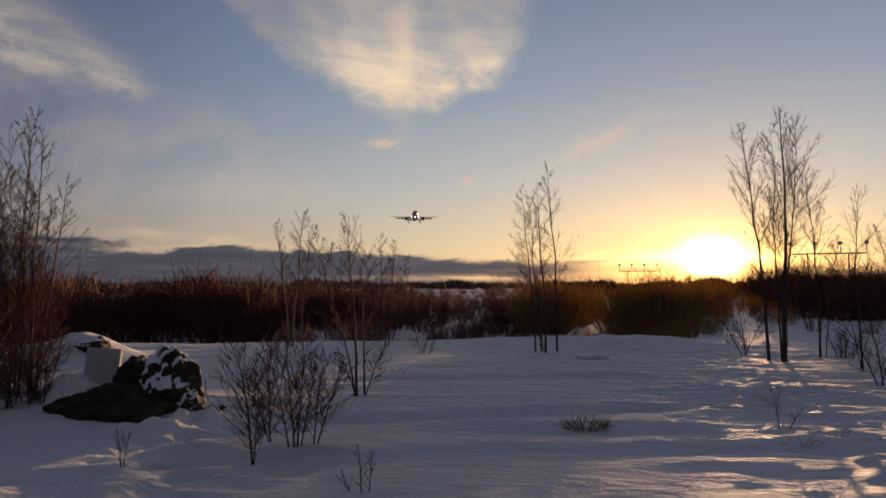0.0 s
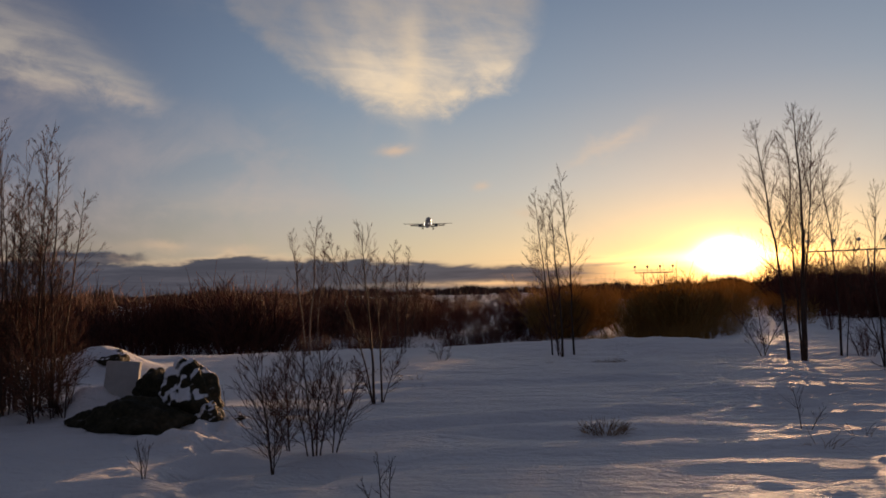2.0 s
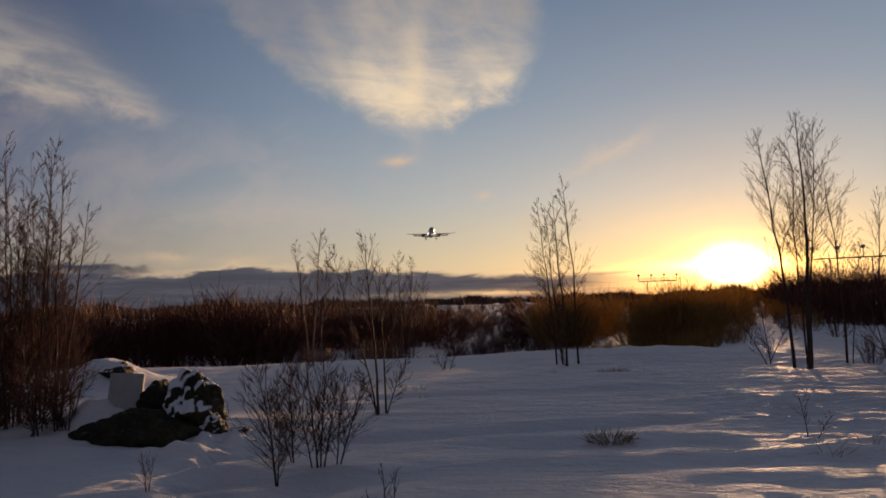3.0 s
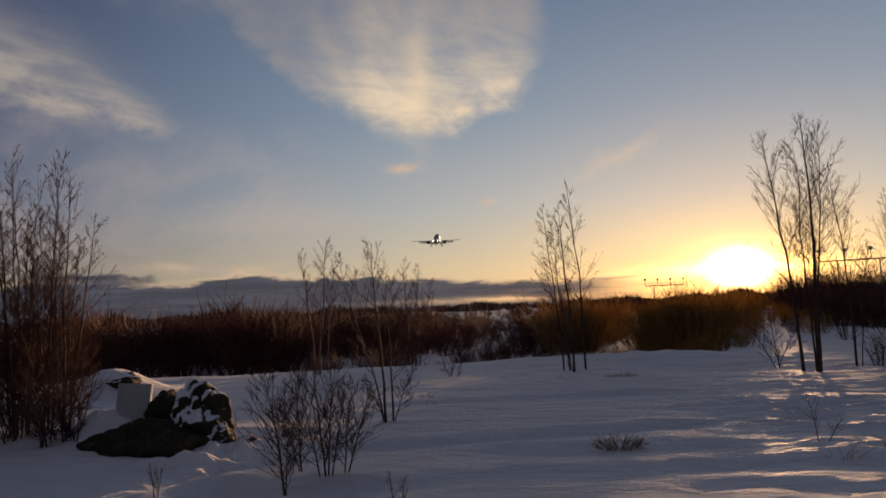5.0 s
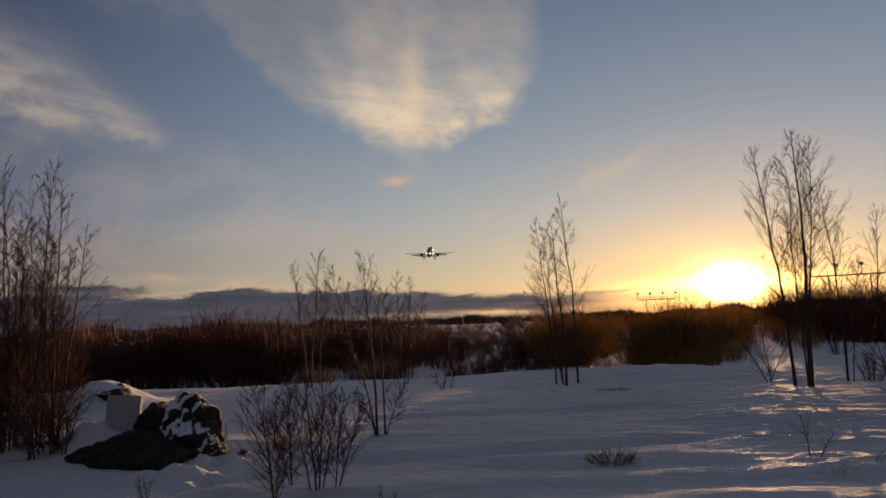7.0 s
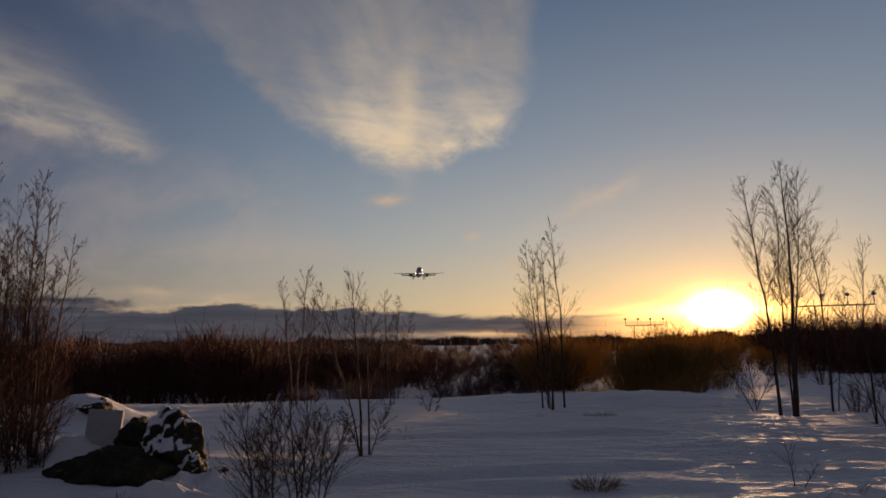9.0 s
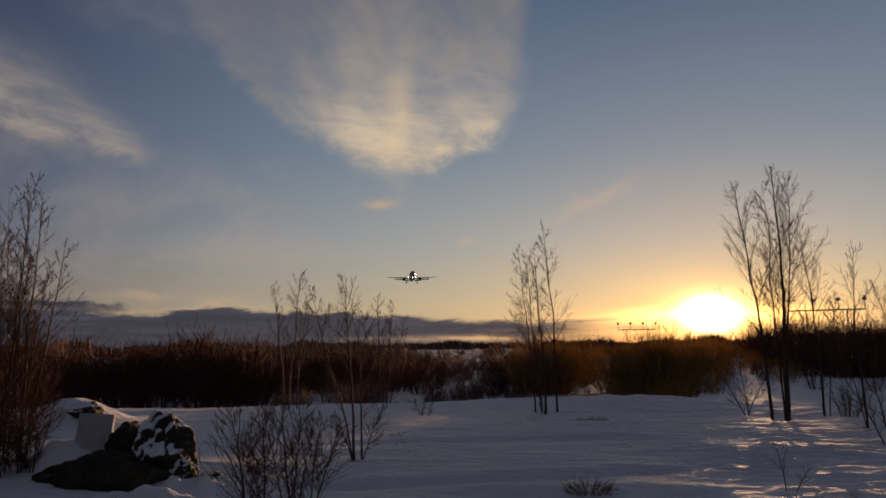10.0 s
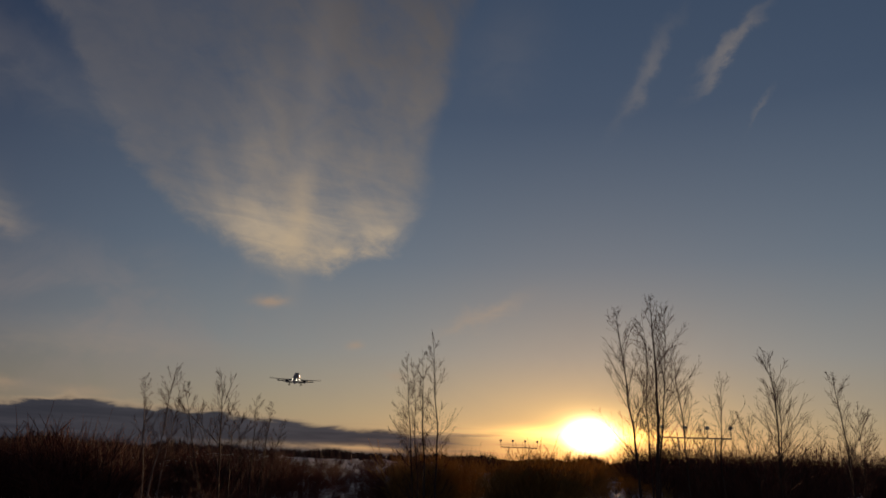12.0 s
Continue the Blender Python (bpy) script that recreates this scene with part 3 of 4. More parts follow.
tree("sapling", "thin dark bare sapling standing in snow", at(-1.81, 7.55), [(0.0, 0.0, -0.05, 0.0, 1.2, 0.011), (0.0, 0.0, -0.3, 0.0, 0.9, 0.007)], 33, limbs=12, twigs=6, reach=0.38, low=0.16, thick=0.0062, group="foreground saplings", category="sapling")
tree("sapling", "bare leaning sapling with forked stem", at(-1.28, 7.2), [(0.0, 0.0, 0.28, 0.0, 1.0, 0.010), (-0.02, 0.0, 0.10, 0.0, 1.05, 0.008)], 34, limbs=11, twigs=6, reach=0.36, low=0.16, thick=0.0062, group="foreground saplings", category="sapling")
tree("sapling", "small forked twig sticking out of snow", at(-2.83, 6.35), [(0.0, 0.0, -0.05, 0.0, 0.46, 0.006), (0.0, 0.0, 0.06, 0.0, 0.42, 0.004)], 35, limbs=5, twigs=2, reach=0.35, low=0.3, thick=0.004, group="foreground saplings", category="sapling")
tree("sapling", "few upright bare twigs sticking out of snow", at(-0.63, 5.6), [(0.0, 0.0, -0.03, 0.0, 0.5, 0.006), (0.05, 0.0, 0.09, 0.0, 0.45, 0.005), (-0.07, 0.05, -0.16, 0.0, 0.3, 0.004)], 36, limbs=4, twigs=2, reach=0.3, low=0.3, thick=0.004, group="foreground saplings", category="sapling")
tree("sapling", "short reddish twiggy shrub on the snow edge", at(-0.47, 17.3), [(0.0, 0.0, -0.2, 0.0, 0.55, 0.008), (0.1, 0.0, 0.3, 0.0, 0.5, 0.007), (0.0, 0.1, 0.05, 0.0, 0.45, 0.006)], 37, limbs=6, twigs=3, reach=0.4, low=0.2, group="foreground saplings", category="sapling")
tree("sapling", "thin weed-like sapling on the open snow", at(3.85, 8.2), [(0.0, 0.0, -0.08, 0.0, 0.62, 0.006), (0.05, 0.0, 0.25, 0.0, 0.4, 0.005)], 38, limbs=6, twigs=2, reach=0.35, low=0.3, thick=0.004, group="foreground saplings", category="sapling")


# ---- boulders, panel and dry grass ----
def rock_material(bare=0.0):
    m, N, b = material("granite", 0.75)
    co = obj_co(N)
    n1, n2 = N.noise(co, 3.0, 6, 0.65), N.noise(co, 22.0, 5)
    b.inputs["Specular IOR Level"].default_value = 0.18
    stone = N.ramp(N.math("ADD", N.math("MULTIPLY", n1, 0.6), N.math("MULTIPLY", n2, 0.4)), [(0.34, (0.010, 0.009, 0.006)), (0.50, (0.030, 0.028, 0.015)), (0.62, (0.065, 0.052, 0.032)), (0.78, (0.16, 0.12, 0.08))])
    # snow lies on the flatter faces and on the lee side
    nx, ny, nz = N.add("ShaderNodeSeparateXYZ", i0=N.add("ShaderNodeNewGeometry").outputs["Normal"]).outputs
    up = N.math("ADD", N.math("MULTIPLY", nz, 0.86), N.math("MULTIPLY_ADD", nx, -0.42, N.math("MULTIPLY", ny, -0.12)))
    patch = N.math("ADD", N.math("MULTIPLY", N.noise(co, 2.6, 4, 0.6), 0.7), N.math("MULTIPLY", N.noise(co, 13.0, 5, 0.65), 0.2))
    lying = N.smooth(N.math("ADD", up, N.math("MULTIPLY", N.math("SUBTRACT", patch, 0.45), 1.1)), 0.74 + bare, 0.92 + bare)
    N.put(b.inputs["Base Color"], N.mix(lying, stone, (0.80, 0.81, 0.84, 1)))
    bump(N, b, N.math("ADD", n1, N.math("MULTIPLY", n2, 0.5)), 0.7, 0.05)
    return m


GRANITE, GRANITE_BARE = rock_material(-0.40), rock_material(0.16)
PANEL = mottled("panel_white", (0.36, 0.36, 0.355), (0.52, 0.515, 0.50), 3.0, rough=0.6, relief=0.15, depth=0.004)


def boulder(label, loc, size, seed, rough=0.26, turn=0.0, bare=0.0):
    bm = bmesh.new()
    bmesh.ops.create_icosphere(bm, subdivisions=5, radius=1.0)
    off = Vector((seed * 3.7, seed * 1.9, seed * 0.8))
    for v in bm.verts:
        p = v.co.copy()
        d = noise.fractal(p * 0.9 + off, 1.0, 2.1, 5) * rough + abs(noise.noise(p * 2.3 + off)) * rough * 0.6
        # flat cleaved sides
        cell = noise.voronoi(p * 1.15 + off)[0]
        d += (cell[1] - cell[0]) * rough * 0.5
        d += noise.fractal(p * 5.5 + off, 0.9, 2.2, 4) * 0.045
        v.co = Vector((p.x * size[0], p.y * size[1], max(p.z, -0.55) * size[2])) * (0.88 + d)
    me = bpy.data.meshes.new("boulder")
    bm.to_mesh(me)
    bm.free()
    me.materials.append(GRANITE_BARE if bare else GRANITE)
    for p in me.polygons:
        p.use_smooth = True
    ob = tagged(new("boulder", me), label, "boulder", "boulders in the snow")
    ob.matrix_world = pose(*loc, 0, 0, turn)
    return ob


boulder("low dark broad boulder half buried in snow", (-3.96, 8.72, 0.06), (0.58, 0.36, 0.36), 3, 0.34, bare=0.22)
boulder("dark flat boulder at one end of the heap", (-4.52, 8.92, 0.05), (0.44, 0.28, 0.22), 8, 0.30, bare=0.22)
boulder("rounded boulder with patchy snow on its top", (-3.52, 9.22, 0.26), (0.40, 0.36, 0.52), 12, 0.36, 20)
boulder("dark angular boulder behind a broad low one", (-3.98, 9.42, 0.36), (0.36, 0.26, 0.36), 6, 0.32, 40, bare=0.25)
boulder("dark stone leaning on the rounded boulder", (-3.22, 9.02, 0.10), (0.20, 0.18, 0.24), 14, 0.34, 10)
boulder("distant boulder under a cap of snow", (-7.55, 15.4, 0.32), (0.36, 0.36, 0.26), 9, 0.25)
boulder("small dark stone beside the boulders", (-2.92, 9.25, ground_z(-2.92, 9.25)), (0.12, 0.10, 0.06), 10, 0.25)

bm = bmesh.new()
bmesh.ops.create_cube(bm, size=1.0, matrix=Matrix.Diagonal((0.48, 0.06, 0.56, 1)))
bmesh.ops.subdivide_edges(bm, edges=bm.edges[:], cuts=5, use_grid_fill=True)
bmesh.ops.bevel(bm, geom=[e for e in bm.edges if e.calc_face_angle(0) > 1.0], offset=0.008, segments=2, affect="EDGES")
for v in bm.verts:
    v.co += Vector((noise.noise(v.co * 4) * 0.006, noise.noise(v.co * 5 + Vector((3, 0, 0))) * 0.006, noise.noise(v.co * 6) * 0.006))
me = bpy.data.meshes.new("white_panel")
bm.to_mesh(me), bm.free(), me.materials.append(PANEL)
ob = tagged(new("white_panel", me), "plain white rigid panel standing in snow against boulders", "panel")
ob.matrix_world = pose(-4.52, 9.50, 0.53, -6, 3, -6)


def heap(label, cx, cy, wx, wy, h, seed):
    """A bank of drifted snow, laid over the foot of the boulders."""
    n = 40
    u = np.linspace(-1, 1, n)
    X, Y = np.meshgrid(u, u)
    R = np.clip(1 - (X * X + Y * Y), 0, 1) ** 0.8
    x, y = cx + X * wx, cy + Y * wy
    Z = height(x, y) - 0.06 + R * h + 0.17 * R * waves(x, y, seed, 0.30, 3)
    i = (np.arange(n - 1)[:, None] * n + np.arange(n - 1)[None]).reshape(-1)
    f = np.concatenate([np.stack([i, i + 1, i + n + 1], 1), np.stack([i, i + n + 1, i + n], 1)])
    tagged(new("snowdrift", mesh_from("snowdrift", np.stack([x, y, Z], -1), f, SNOW)), label, "snowdrift", "snowdrifts")


heap("drifted snow piled round the foot of the panel", -4.85, 9.55, 0.65, 0.42, 0.34, 3)
heap("lumpy snow bank beside the boulders", -3.0, 8.75, 0.5, 0.3, 0.12, 4)
heap("broken lumps of snow in front of the boulders", -3.25, 8.15, 0.7, 0.34, 0.15, 5)


def grass_tuft(label, loc, radius, tall, blades, seed):
    rng = np.random.default_rng(seed)
    T = Tubes()
    for _ in range(blades):
        a, q = rng.uniform(0, 6.28), rng.uniform(0, 1) ** 0.5
        foot = np.array([math.cos(a) * q * radius, math.sin(a) * q * radius * 0.6, -0.03])
        way = np.array([math.cos(a) * 0.7 + rng.normal(0, 0.35), math.sin(a) * 0.4, 1.0])
        T.add(shoot(rng, foot, way, tall * rng.uniform(0.5, 1.2), 4, -0.12, 0.15), np.linspace(0.0035, 0.0012, 5), 3)
    ob = tagged(new("grass_tuft", T.mesh("grass_tuft", STRAW)), label, "grass", "grass tufts")
    ob.matrix_world = pose(*loc)


grass_tuft("dry straw-coloured grass tuft poking out of snow", at(1.66, 8.3), 0.24, 0.17, 210, 1)
grass_tuft("small dry grass tuft poking out of snow", at(3.3, 15.7), 0.30, 0.14, 90, 2)
grass_tuft("small dry weeds poking out of snow", at(-0.84, 13.4), 0.10, 0.16, 14, 3)
grass_tuft("small dry weeds poking out of snow", at(-0.75, 12.6), 0.06, 0.12, 8, 4)
grass_tuft("small dry weeds poking out of snow", at(3.74, 7.5), 0.12, 0.26, 10, 5)
grass_tuft("small dry weeds poking out of snow", at(4.35, 7.9), 0.10, 0.22, 8, 6)
grass_tuft("small dry weeds poking out of snow", at(1.95, 15.6), 0.05, 0.10, 8, 7)

# ---- approach lights ----
STEEL = mottled("steel_weathered", (0.10, 0.09, 0.08), (0.26, 0.24, 0.21), 6, rough=0.45, metal=0.8, relief=0.1)
LAMP_BODY = mottled("lamp_body", (0.05, 0.05, 0.05), (0.12, 0.11, 0.10), 20, rough=0.5, relief=0.0)
LENS = mottled("lamp_lens", (0.35, 0.36, 0.38), (0.5, 0.5, 0.5), 9, rough=0.12, relief=0.0)


def bar(a, b, r, sides=10):
    T = Tubes()
    a, b = np.array(a, float), np.array(b, float)
    T.add(np.stack([a, a + (b - a) * 0.01, b - (b - a) * 0.01, b]), np.array([0.001, r, r, 0.001]), sides)
    return T


def light_gantry(label, mid, ahead, wide, z):
    """A bar on posts across the approach line, with four lamps on stems."""
    x, y = mid
    g = ground_z(x, y)
    root = thing("approach_light_bar", label, "light bar", (x, y, g), "approach lights", rz=ahead)
    h = z - g
    part("crossbar", bar((-wide / 2 - 0.05, 0, h), (wide / 2 + 0.05, 0, h), 0.055).mesh("crossbar", STEEL), STEEL, root)
    for px in (-wide * 0.27, wide * 0.27):
        part("post", bar((px, 0, -0.4), (px, 0, h - 0.03), 0.05).mesh("post", STEEL), STEEL, root)
        part("brace", bar((px, 0, h - 0.75), (px + math.copysign(0.6, px), 0, h - 0.03), 0.022).mesh("brace", STEEL), STEEL, root)
    for k in range(4):
        lx = (k / 3 - 0.5) * wide
        stem = part("stem", bar((lx, 0, h + 0.02), (lx, 0, h + 0.70), 0.03).mesh("stem", STEEL), STEEL, root)
        T = Tubes()
        T.add([(lx, -0.20, h + 0.80), (lx, -0.18, h + 0.80), (lx, 0.02, h + 0.80), (lx, 0.16, h + 0.80), (lx, 0.20, h + 0.80)], [0.02, 0.155, 0.155, 0.10, 0.01], 14)
        lamp = part("lamp", T.mesh("lamp", LAMP_BODY), LAMP_BODY, root)
        T = Tubes()
        T.add([(lx, -0.23, h + 0.80), (lx, -0.22, h + 0.80), (lx, -0.19, h + 0.80)], [0.01, 0.09, 0.14], 14)
        part("lens", T.mesh("lens", LENS), LENS, lamp, "pale glass lamp lens")


light_gantry("steel bar on posts carrying four unlit approach lamps", (29.5, 54.4), -28.3, 5.15, 4.05)
light_gantry("distant steel bar carrying four approach lamps", (25.4, 92.5), -15.6, 4.7, 3.45)

# ---- the airliner on its approach ----
SKIN = mottled("aircraft_white", (0.30, 0.30, 0.31), (0.42, 0.42, 0.42), 0.5, rough=0.35, relief=0.0, spec=0.5)
ALLOY = mottled("aircraft_alloy", (0.09, 0.09, 0.10), (0.17, 0.17, 0.18), 0.7, rough=0.4, metal=0.5, relief=0.0)
DARK = mottled("aircraft_dark", (0.012, 0.012, 0.014), (0.035, 0.035, 0.04), 2.0, rough=0.3, relief=0.0)
RUBBER = mottled("tyre_rubber", (0.012, 0.012, 0.012), (0.03, 0.03, 0.03), 8, rough=0.8, relief=0.0)
GLOW, N, b = material("landing_light_glow", 0.3)
N.put(b.inputs["Emission Color"], (1.0, 0.86, 0.70, 1))
b.inputs["Emission Strength"].default_value = 7.0


def loft(rings, cap=True):
    """A skin through rings of equally many corners."""
    rings = np.asarray(rings, float)
    k, n, _ = rings.shape
    i = (np.arange(k - 1)[:, None] * n + np.arange(n)[None]).ravel()
    j = (np.arange(k - 1)[:, None] * n + (np.arange(n)[None] + 1) % n).ravel()
    f = np.concatenate([np.stack([i, j, j + n], 1), np.stack([i, j + n, i + n], 1)])
    v = rings.reshape(-1, 3)
    if cap:
        for e in (0, k - 1):
            c = len(v)
            v = np.concatenate([v, rings[e].mean(0)[None]])
            a = np.arange(n) + e * n
            f = np.concatenate([f, np.stack([a, np.roll(a, -1), np.full(n, c)], 1)])
    return v, f


def foil(le, chord, thick, n=9):
    """A wing section: le is the front edge; the chord runs back along -y."""
    s = (1 - np.cos(np.linspace(0, math.pi, n))) / 2
    t = thick * chord * (1.48 * np.sqrt(s) - 0.63 * s - 1.76 * s ** 2 + 1.42 * s ** 3 - 0.51 * s ** 4)
    upper = np.stack([0 * s, -s * chord, t], 1)
    lower = np.stack([0 * s, -s * chord, -t * 0.8], 1)[-2:0:-1]
    return np.concatenate([upper, lower]) + np.array(le)


def airliner():
    root = thing("airliner", "twin-engined white jet airliner in flight, wheels and flaps down", "airplane", AIRLINER)
    root.matrix_world = pose(*AIRLINER, 0, 0, AIR_TURN) @ pose(0, 0, 0, 3.5, 0, 0)
    th = np.linspace(0, 2 * math.pi, 33)[:-1]
    rows = [(18.8, -0.45, 0.05), (18.5, -0.42, 0.55), (17.9, -0.36, 1.0), (16.8, -0.2, 1.45), (15.2, -0.04, 1.8), (13.2, 0, 1.975), (5, 0, 1.975), (-5, 0, 1.975), (-8.5, 0.08, 1.93), (-12, 0.45, 1.6), (-15.5, 0.85, 1.05), (-18, 1.1, 0.45), (-18.8, 1.15, 0.2)]
    rings = [np.stack([r * np.cos(th), np.full(32, y), zc + r * 1.03 * np.sin(th)], 1) for y, zc, r in rows]
    body = part("fuselage", mesh_from("fuselage", *loft(rings), SKIN), SKIN, root)
    # belly fairing
    rings = [np.stack([w * np.cos(th), np.full(32, y), -1.35 + h * np.sin(th)], 1) for y, w, h in ((5.2, 0.2, 0.2), (4.2, 1.6, 0.75), (2, 2.05, 0.98), (-2.5, 2.05, 0.98), (-4.6, 1.5, 0.7), (-6, 0.2, 0.2))]
    part("belly_fairing", mesh_from("belly_fairing", *loft(rings), SKIN), SKIN, root)
    # cockpit glass
    for k in range(6):
        bm = bmesh.new()
        a = radians(90 + (k - 2.5) * 21)
        bmesh.ops.create_cube(bm, size=1.0, matrix=pose(1.36 * math.cos(a), 16.85, -0.16 + 1.36 * math.sin(a), 30, 0, 0) @ pose(0, 0, 0, 0, 90 - math.degrees(a), 0) @ Matrix.Diagonal((0.44, 0.62, 0.10, 1)))
        part("cockpit_window", bm, DARK, body, "dark cockpit window pane")
    w_mesh = None
    for side in (-1, 1):
        for k in range(30):
            y = 12.4 - k * 0.80
            if w_mesh is None:
                bm = bmesh.new()
                bmesh.ops.create_cube(bm, size=1.0, matrix=Matrix.Diagonal((0.05, 0.24, 0.34, 1)))
                bmesh.ops.bevel(bm, geom=bm.edges[:], offset=0.02, segments=1, affect="EDGES")
                w_mesh = bpy.data.meshes.new("cabin_window")
                bm.to_mesh(w_mesh), bm.free(), w_mesh.materials.append(DARK)
            ob = part("cabin_window", w_mesh, DARK, body)
            ob.matrix_local = pose(side * 1.92, y, 0.52, 0, 0, 0)
    for s in (-1, 1):
        secs = [((s * 1.2, 5.6, -1.15), 7.4, 0.14), ((s * 2.0, 4.9, -1.1), 6.6, 0.14), ((s * 6.4, 2.45, -0.65), 3.9, 0.12), ((s * 12, -0.35, -0.10), 2.5, 0.11), ((s * 16.9, -2.8, 0.45), 1.5, 0.10)]
        wing = part("wing", mesh_from("wing", *loft([foil(*q) for q in secs]), ALLOY), ALLOY, root)
        part("wing_fence", bar((s * 16.95, -3.0, 0.0), (s * 16.95, -4.6, 1.35), 0.10, 6).mesh("wing_fence", ALLOY), ALLOY, wing)
        # flaps let down behind the wing
        for x0, x1, y0, y1, z0, z1, c in ((2.1, 6.2, -1.75, -1.55, -1.62, -1.18, 1.5), (6.5, 12.2, -1.6, -3.0, -1.10, -0.52, 1.1)):
            rot = [foil((0, 0, 0), c, 0.12) @ np.array(Euler((radians(32), 0, 0)).to_matrix()).T + np.array(p) for p in ((s * x0, y0, z0), (s * x1, y1, z1))]
            part("flap", mesh_from("flap", *loft(rot), ALLOY), ALLOY, wing)
        for fx, fy, fz in ((4.6, 0.2, -1.55), (8.4, -0.6, -1.0), (11.4, -1.6, -0.7)):
            T = Tubes()
            T.add([(s * fx, fy + 1.0, fz + 0.2), (s * fx, fy + 0.4, fz), (s * fx, fy - 1.2, fz - 0.2), (s * fx, fy - 2.6, fz - 0.55)], [0.03, 0.18, 0.2, 0.03], 8)
            part("flap_fairing", T.mesh("flap_fairing", ALLOY), ALLOY, wing)
        # engine: cowl, dark inlet, fan, exhaust, pylon
        ex, ey, ez = s * 5.75, 5.9, -2.15
        ring = lambda y, r: np.stack([ex + r * np.cos(th), np.full(32, y), ez + r * np.sin(th)], 1)
        eng = part("engine", mesh_from("engine", *loft([ring(ey - 0.9, 0.78), ring(ey - 0.15, 0.86), ring(ey, 0.96), ring(ey - 0.12, 1.06), ring(ey - 0.9, 1.17), ring(ey - 2.2, 1.15), ring(ey - 3.3, 0.92), ring(ey - 3.3, 0.7)], False), SKIN), SKIN, root)
        part("fan", mesh_from("fan", *loft([ring(ey - 0.85, 0.80), ring(ey - 0.80, 0.78), ring(ey - 0.70, 0.22), ring(ey - 0.35, 0.03)]), DARK), DARK, eng, "dark engine fan")
        part("exhaust", mesh_from("exhaust", *loft([ring(ey - 3.2, 0.72), ring(ey - 4.1, 0.48), ring(ey - 4.6, 0.15)]), DARK), DARK, eng, "dark exhaust cone")
        part("pylon", mesh_from("pylon", *loft([foil((ex, ey - 0.8, ez + 1.0), 3.6, 0.07), foil((ex, ey - 2.0, ez + 1.75), 3.4, 0.07)]), ALLOY), ALLOY, root)
        stab = [foil((s * 0.5, -13.2, 1.2), 3.6, 0.10), foil((s * 6.2, -16.6, 1.8), 1.3, 0.09)]
        part("tailplane", mesh_from("tailplane", *loft(stab), ALLOY), ALLOY, root)
        # main gear
        leg = part("main_gear", bar((s * 3.8, -1.1, -1.2), (s * 3.8, -1.1, -3.75), 0.16).mesh("main_gear", ALLOY), ALLOY, root)
        part("gear_brace", bar((s * 2.2, -1.1, -1.6), (s * 3.8, -1.1, -2.9), 0.08).mesh("gear_brace", ALLOY), ALLOY, leg)
        for dx in (-0.46, 0.46):
            T = Tubes()
            T.add([(s * 3.8 + dx + o, -1.1, -3.75) for o in (-0.21, -0.19, -0.1, 0.1, 0.19, 0.21)], [0.25, 0.50, 0.58, 0.58, 0.50, 0.25], 20)
            part("wheel", T.mesh("wheel", RUBBER), RUBBER, leg)
        T = Tubes()
        T.add([(s * 2.35, 4.9, -1.15), (s * 2.35, 4.97, -1.15), (s * 2.35, 5.02, -1.15)], [0.30, 0.27, 0.01], 14)
        part("landing_light", T.mesh("landing_light", GLOW), GLOW, root, "bright landing light")
    fin = [foil((0, 0, 0), 5.8, 0.10), foil((0, 0, 0), 2.0, 0.09)]
    fin = [np.stack([p[:, 2], p[:, 1], 0 * p[:, 0]], 1) + np.array(o) for p, o in zip(fin, ((0, -11.6, 1.7), (0, -16.3, 7.4)))]
    part("tail_fin", mesh_from("tail_fin", *loft(fin), SKIN), SKIN, root)
    leg = part("nose_gear", bar((0, 13.3, -1.7), (0, 13.3, -3.75), 0.11).mesh("nose_gear", ALLOY), ALLOY, root)
    for dx in (-0.25, 0.25):
        T = Tubes()
        T.add([(dx + o, 13.3, -3.75) for o in (-0.11, -0.1, -0.05, 0.05, 0.1, 0.11)], [0.16, 0.32, 0.38, 0.38, 0.32, 0.16], 18)
        part("wheel", T.mesh("wheel", RUBBER), RUBBER, leg)
    T = Tubes()
    T.add([(0, 13.42, -2.5), (0, 13.5, -2.5), (0, 13.54, -2.5)], [0.24, 0.2, 0.01], 12)
    part("landing_light", T.mesh("landing_light", GLOW), GLOW, root, "bright nose-wheel taxi light")


AIRLINER, AIR_TURN = (-20.0, 498.0, 49.6), 184.3
airliner()


# ---- thickets and far woods, last for their size ----
BUSHES = [bush_arrays(50 + i, stems=20 + 2 * i, twigs=8, thick=0.0066) for i in range(6)]


def bush_meshes(mat):
    return [mesh_from("crown", v, f, mat) for v, f in BUSHES]


def scatter(rng, count, az, dist, tall):
    """Places for bushes: x, y, turn, height, width."""
    for _ in range(count):
        a, d = radians(rng.uniform(*az)), rng.uniform(*dist)
        # a lane through the bushes lets the low sun reach the boulders
        bx, by = d * math.sin(a) + 3.3, d * math.cos(a) - 9.2
        if d < 64 and abs(bx * math.cos(radians(SUN_AZ)) - by * math.sin(radians(SUN_AZ))) < 1.3:
            continue
        h = rng.uniform(*tall) * (1.0 + 0.13 * math.sin(a * 41 + d * 0.21) + 0.07 * math.sin(a * 113))
        yield d * math.sin(a), d * math.cos(a), rng.uniform(0, 6.28), h, h * rng.uniform(0.7, 1.1)


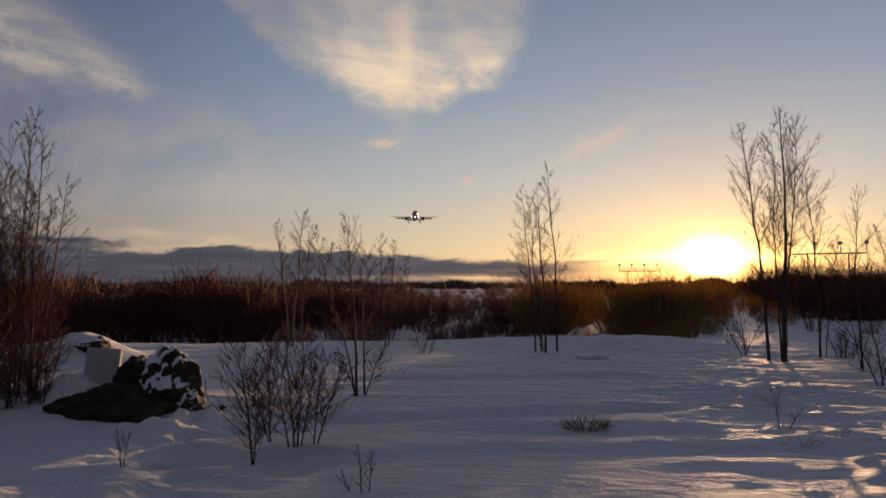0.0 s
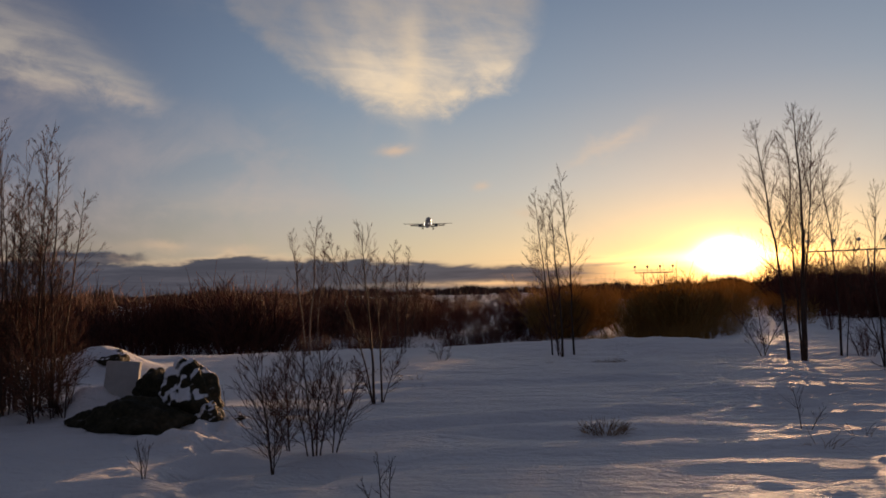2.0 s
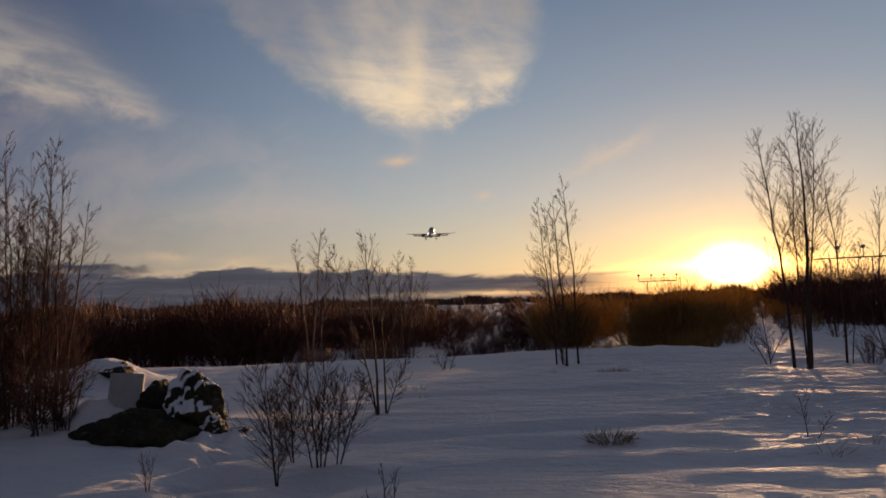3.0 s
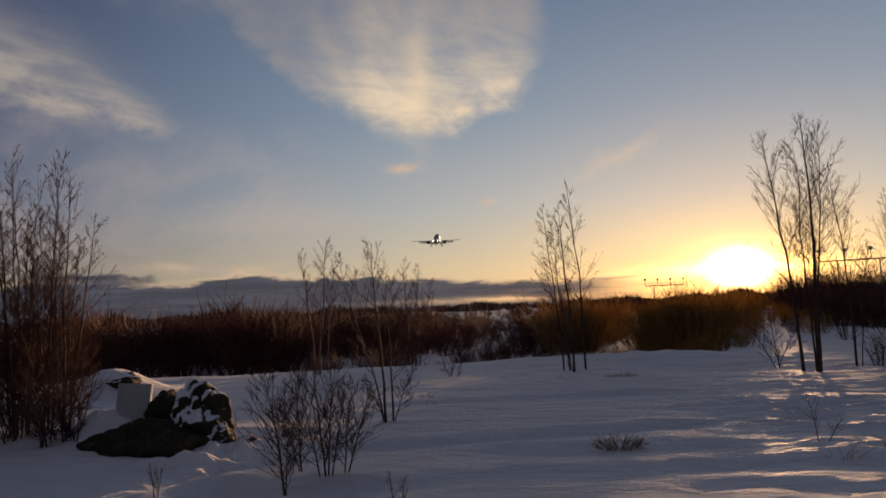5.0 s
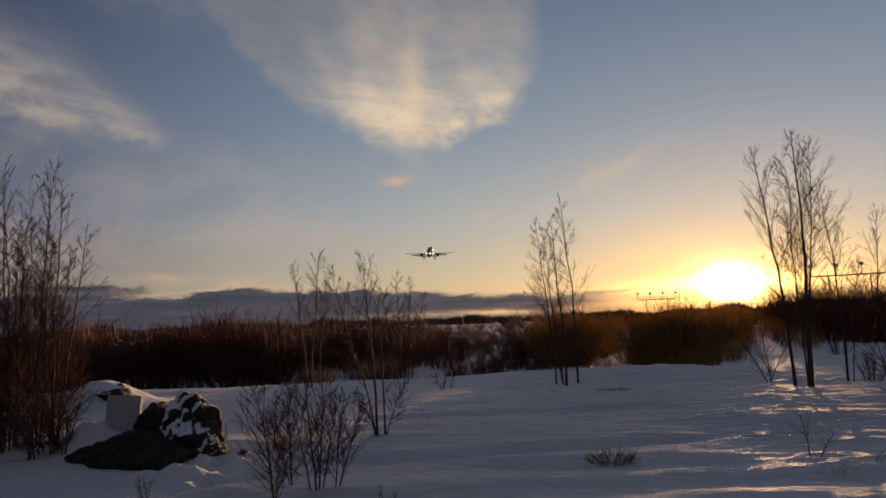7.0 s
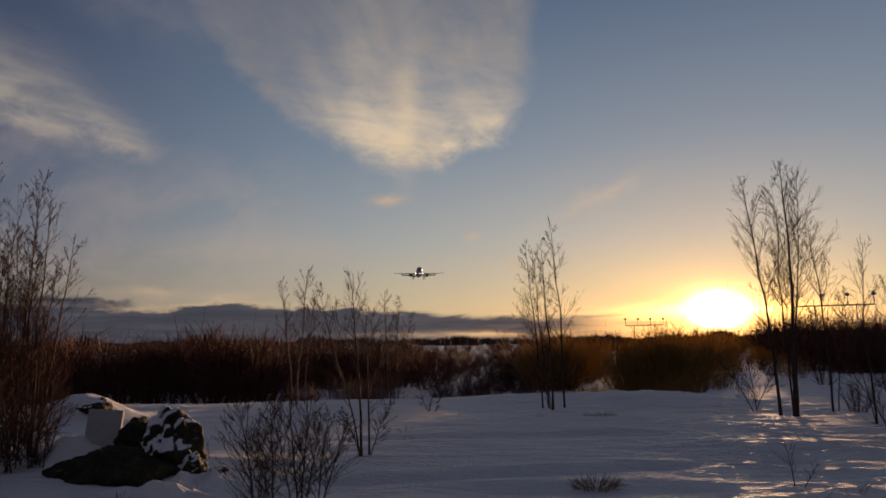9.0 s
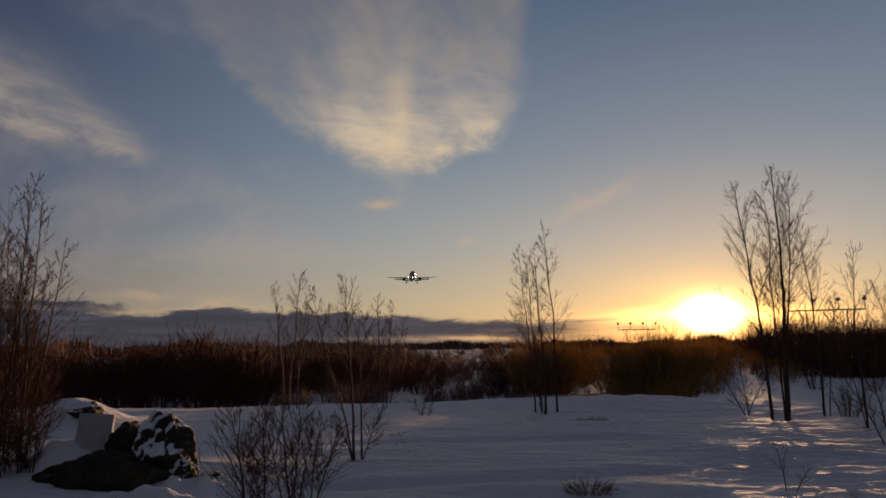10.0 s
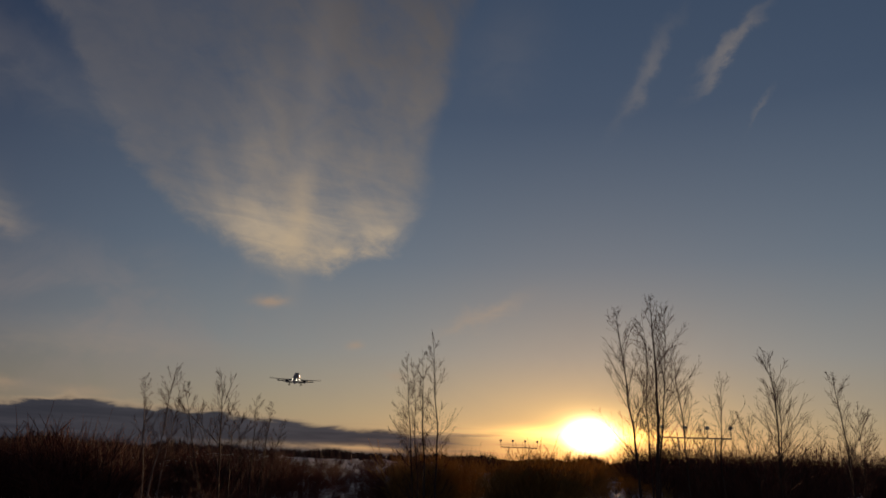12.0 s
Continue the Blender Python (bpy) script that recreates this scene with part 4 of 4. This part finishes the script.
def thicket(name, label, rows, mat):
    V, F, n = [], [], 0
    for k, (x, y, turn, h, w) in enumerate(rows):
        v, f = BUSHES[k % len(BUSHES)]
        c, s = math.cos(turn), math.sin(turn)
        V.append(np.stack([(v[:, 0] * c - v[:, 1] * s) * w + x, (v[:, 0] * s + v[:, 1] * c) * w + y, v[:, 2] * h + ground_z(x, y)], 1))
        F.append(f + n)
        n += len(v)
    return tagged(new(name, mesh_from(name, np.concatenate(V), np.concatenate(F), mat)), label, "bushes", kind="stuff")


def bushes(rows, mat, label):
    """Bushes that can be told apart."""
    meshes = bush_meshes(mat)
    for k, (x, y, turn, h, w) in enumerate(rows):
        root = thing("bush", label, "bush", (x, y, ground_z(x, y)), "wild bushes")
        root.rotation_euler[2] = turn
        root.scale = (w, w, h)
        tagged(part("crown", meshes[k % len(meshes)], mat, root), kind="stuff")


rng = np.random.default_rng(77)
thicket("thicket", "dense dark red-brown bare willow thicket beyond the snow", scatter(rng, 195, (-48, -14), (33, 55), (2.8, 3.9)), BRUSH)
thicket("thicket", "red-brown willow thicket on the low ground", scatter(rng, 75, (-14.5, -3), (40, 60), (2.7, 3.6)), BRUSH)
# bushes towards the sun get the golden colour that stands in for glare
thicket("thicket", "bushes coloured gold for the glare of the low sun behind them", scatter(rng, 110, (7, 19), (34, 58), (2.9, 3.8)), BRUSH_GLARE)
thicket("thicket", "low bushes at the far edge of the sunlit snow, coloured gold for sun glare", scatter(rng, 90, (18, 27), (84, 115), (2.4, 3.4)), BRUSH_GLARE)
thicket("thicket", "sparse bushes before the low sun, coloured gold for its glare", scatter(rng, 14, (20.5, 27), (44, 62), (1.5, 2.1)), BRUSH_GLARE)
thicket("thicket", "bushes filling the edge of the thicket, coloured gold for sun glare", scatter(rng, 24, (17.5, 20.8), (40, 58), (2.3, 3.0)), BRUSH_GLARE)
thicket("thicket", "red-brown bare bushes beyond the birches", scatter(rng, 95, (26, 37), (37, 60), (2.1, 2.8)), BRUSH)
thicket("thicket", "dark bare bushes at the far edge of the snowfield", scatter(rng, 170, (24, 50), (55, 90), (3.3, 4.4)), BRUSH)
thicket("thicket", "scattered brown bushes on the low ground", scatter(rng, 190, (-8, 10), (38, 130), (1.5, 2.5)), BRUSH)
thicket("thicket", "far low bushes across the snowfield", scatter(rng, 110, (-10, 12), (130, 280), (2.2, 3.4)), BRUSH)
bushes(scatter(rng, 48, (-13, 8), (25, 36), (0.9, 1.7)), BRUSH, "low bare red-brown bush in shaded snow")
bushes(scatter(rng, 14, (8, 20), (24, 34), (0.8, 1.5)), BRUSH_GLARE, "low bush in sunlit snow, coloured yellow-brown for sun glare")
bushes(scatter(rng, 30, (18, 27), (32, 62), (0.8, 1.4)), BRUSH_GLARE, "low bush in sunlit snow, coloured yellow-brown for sun glare")
bushes(scatter(rng, 12, (16.5, 22), (25, 33), (0.9, 1.35)), BRUSH_GLARE, "low bush in sunlit snow, coloured yellow-brown for sun glare")
bushes(scatter(rng, 12, (22, 38), (18, 45), (0.8, 1.6)), BRUSH, "small bare bush on the open snow")


def far_woods():
    """A far belt of low trees, crown by crown."""
    rng = np.random.default_rng(9)
    V, F, n = [], [], 0
    for k in range(5200):
        a, d = radians(rng.uniform(-75, 75)), rng.uniform(160, 1100)
        x, y, h = d * math.sin(a), d * math.cos(a), rng.uniform(2.6, 4.2) + 0.0045 * d * rng.uniform(0.5, 1.1)
        h *= 0.75 + 0.35 * (1 + math.sin(a * 37 + 1.0) * 0.6 + math.sin(a * 91) * 0.4)
        if d < 420 and abs(math.degrees(a) - 1) < 10:
            continue
        z0 = -1.2
        m = 9
        for j in range(m):
            q = rng.uniform(-1, 1, 2) * h * 0.35
            top = np.array([x + q[0] * 0.6, y + q[1] * 0.6, z0 + h * rng.uniform(0.65, 1.0)])
            b = rng.uniform(0, 6.28)
            w = h * rng.uniform(0.05, 0.14)
            base = [np.array([x + q[0] + w * math.cos(b + i * 2.09), y + q[1] + w * math.sin(b + i * 2.09), z0]) for i in range(3)]
            V += [*base, top]
            F += [(n, n + 1, n + 3), (n + 1, n + 2, n + 3), (n + 2, n, n + 3)]
            n += 4
    tagged(new("far_woods", mesh_from("far_woods", V, F, FAR, False)), "low dark woods along the horizon", "woods", kind="stuff")


far_woods()
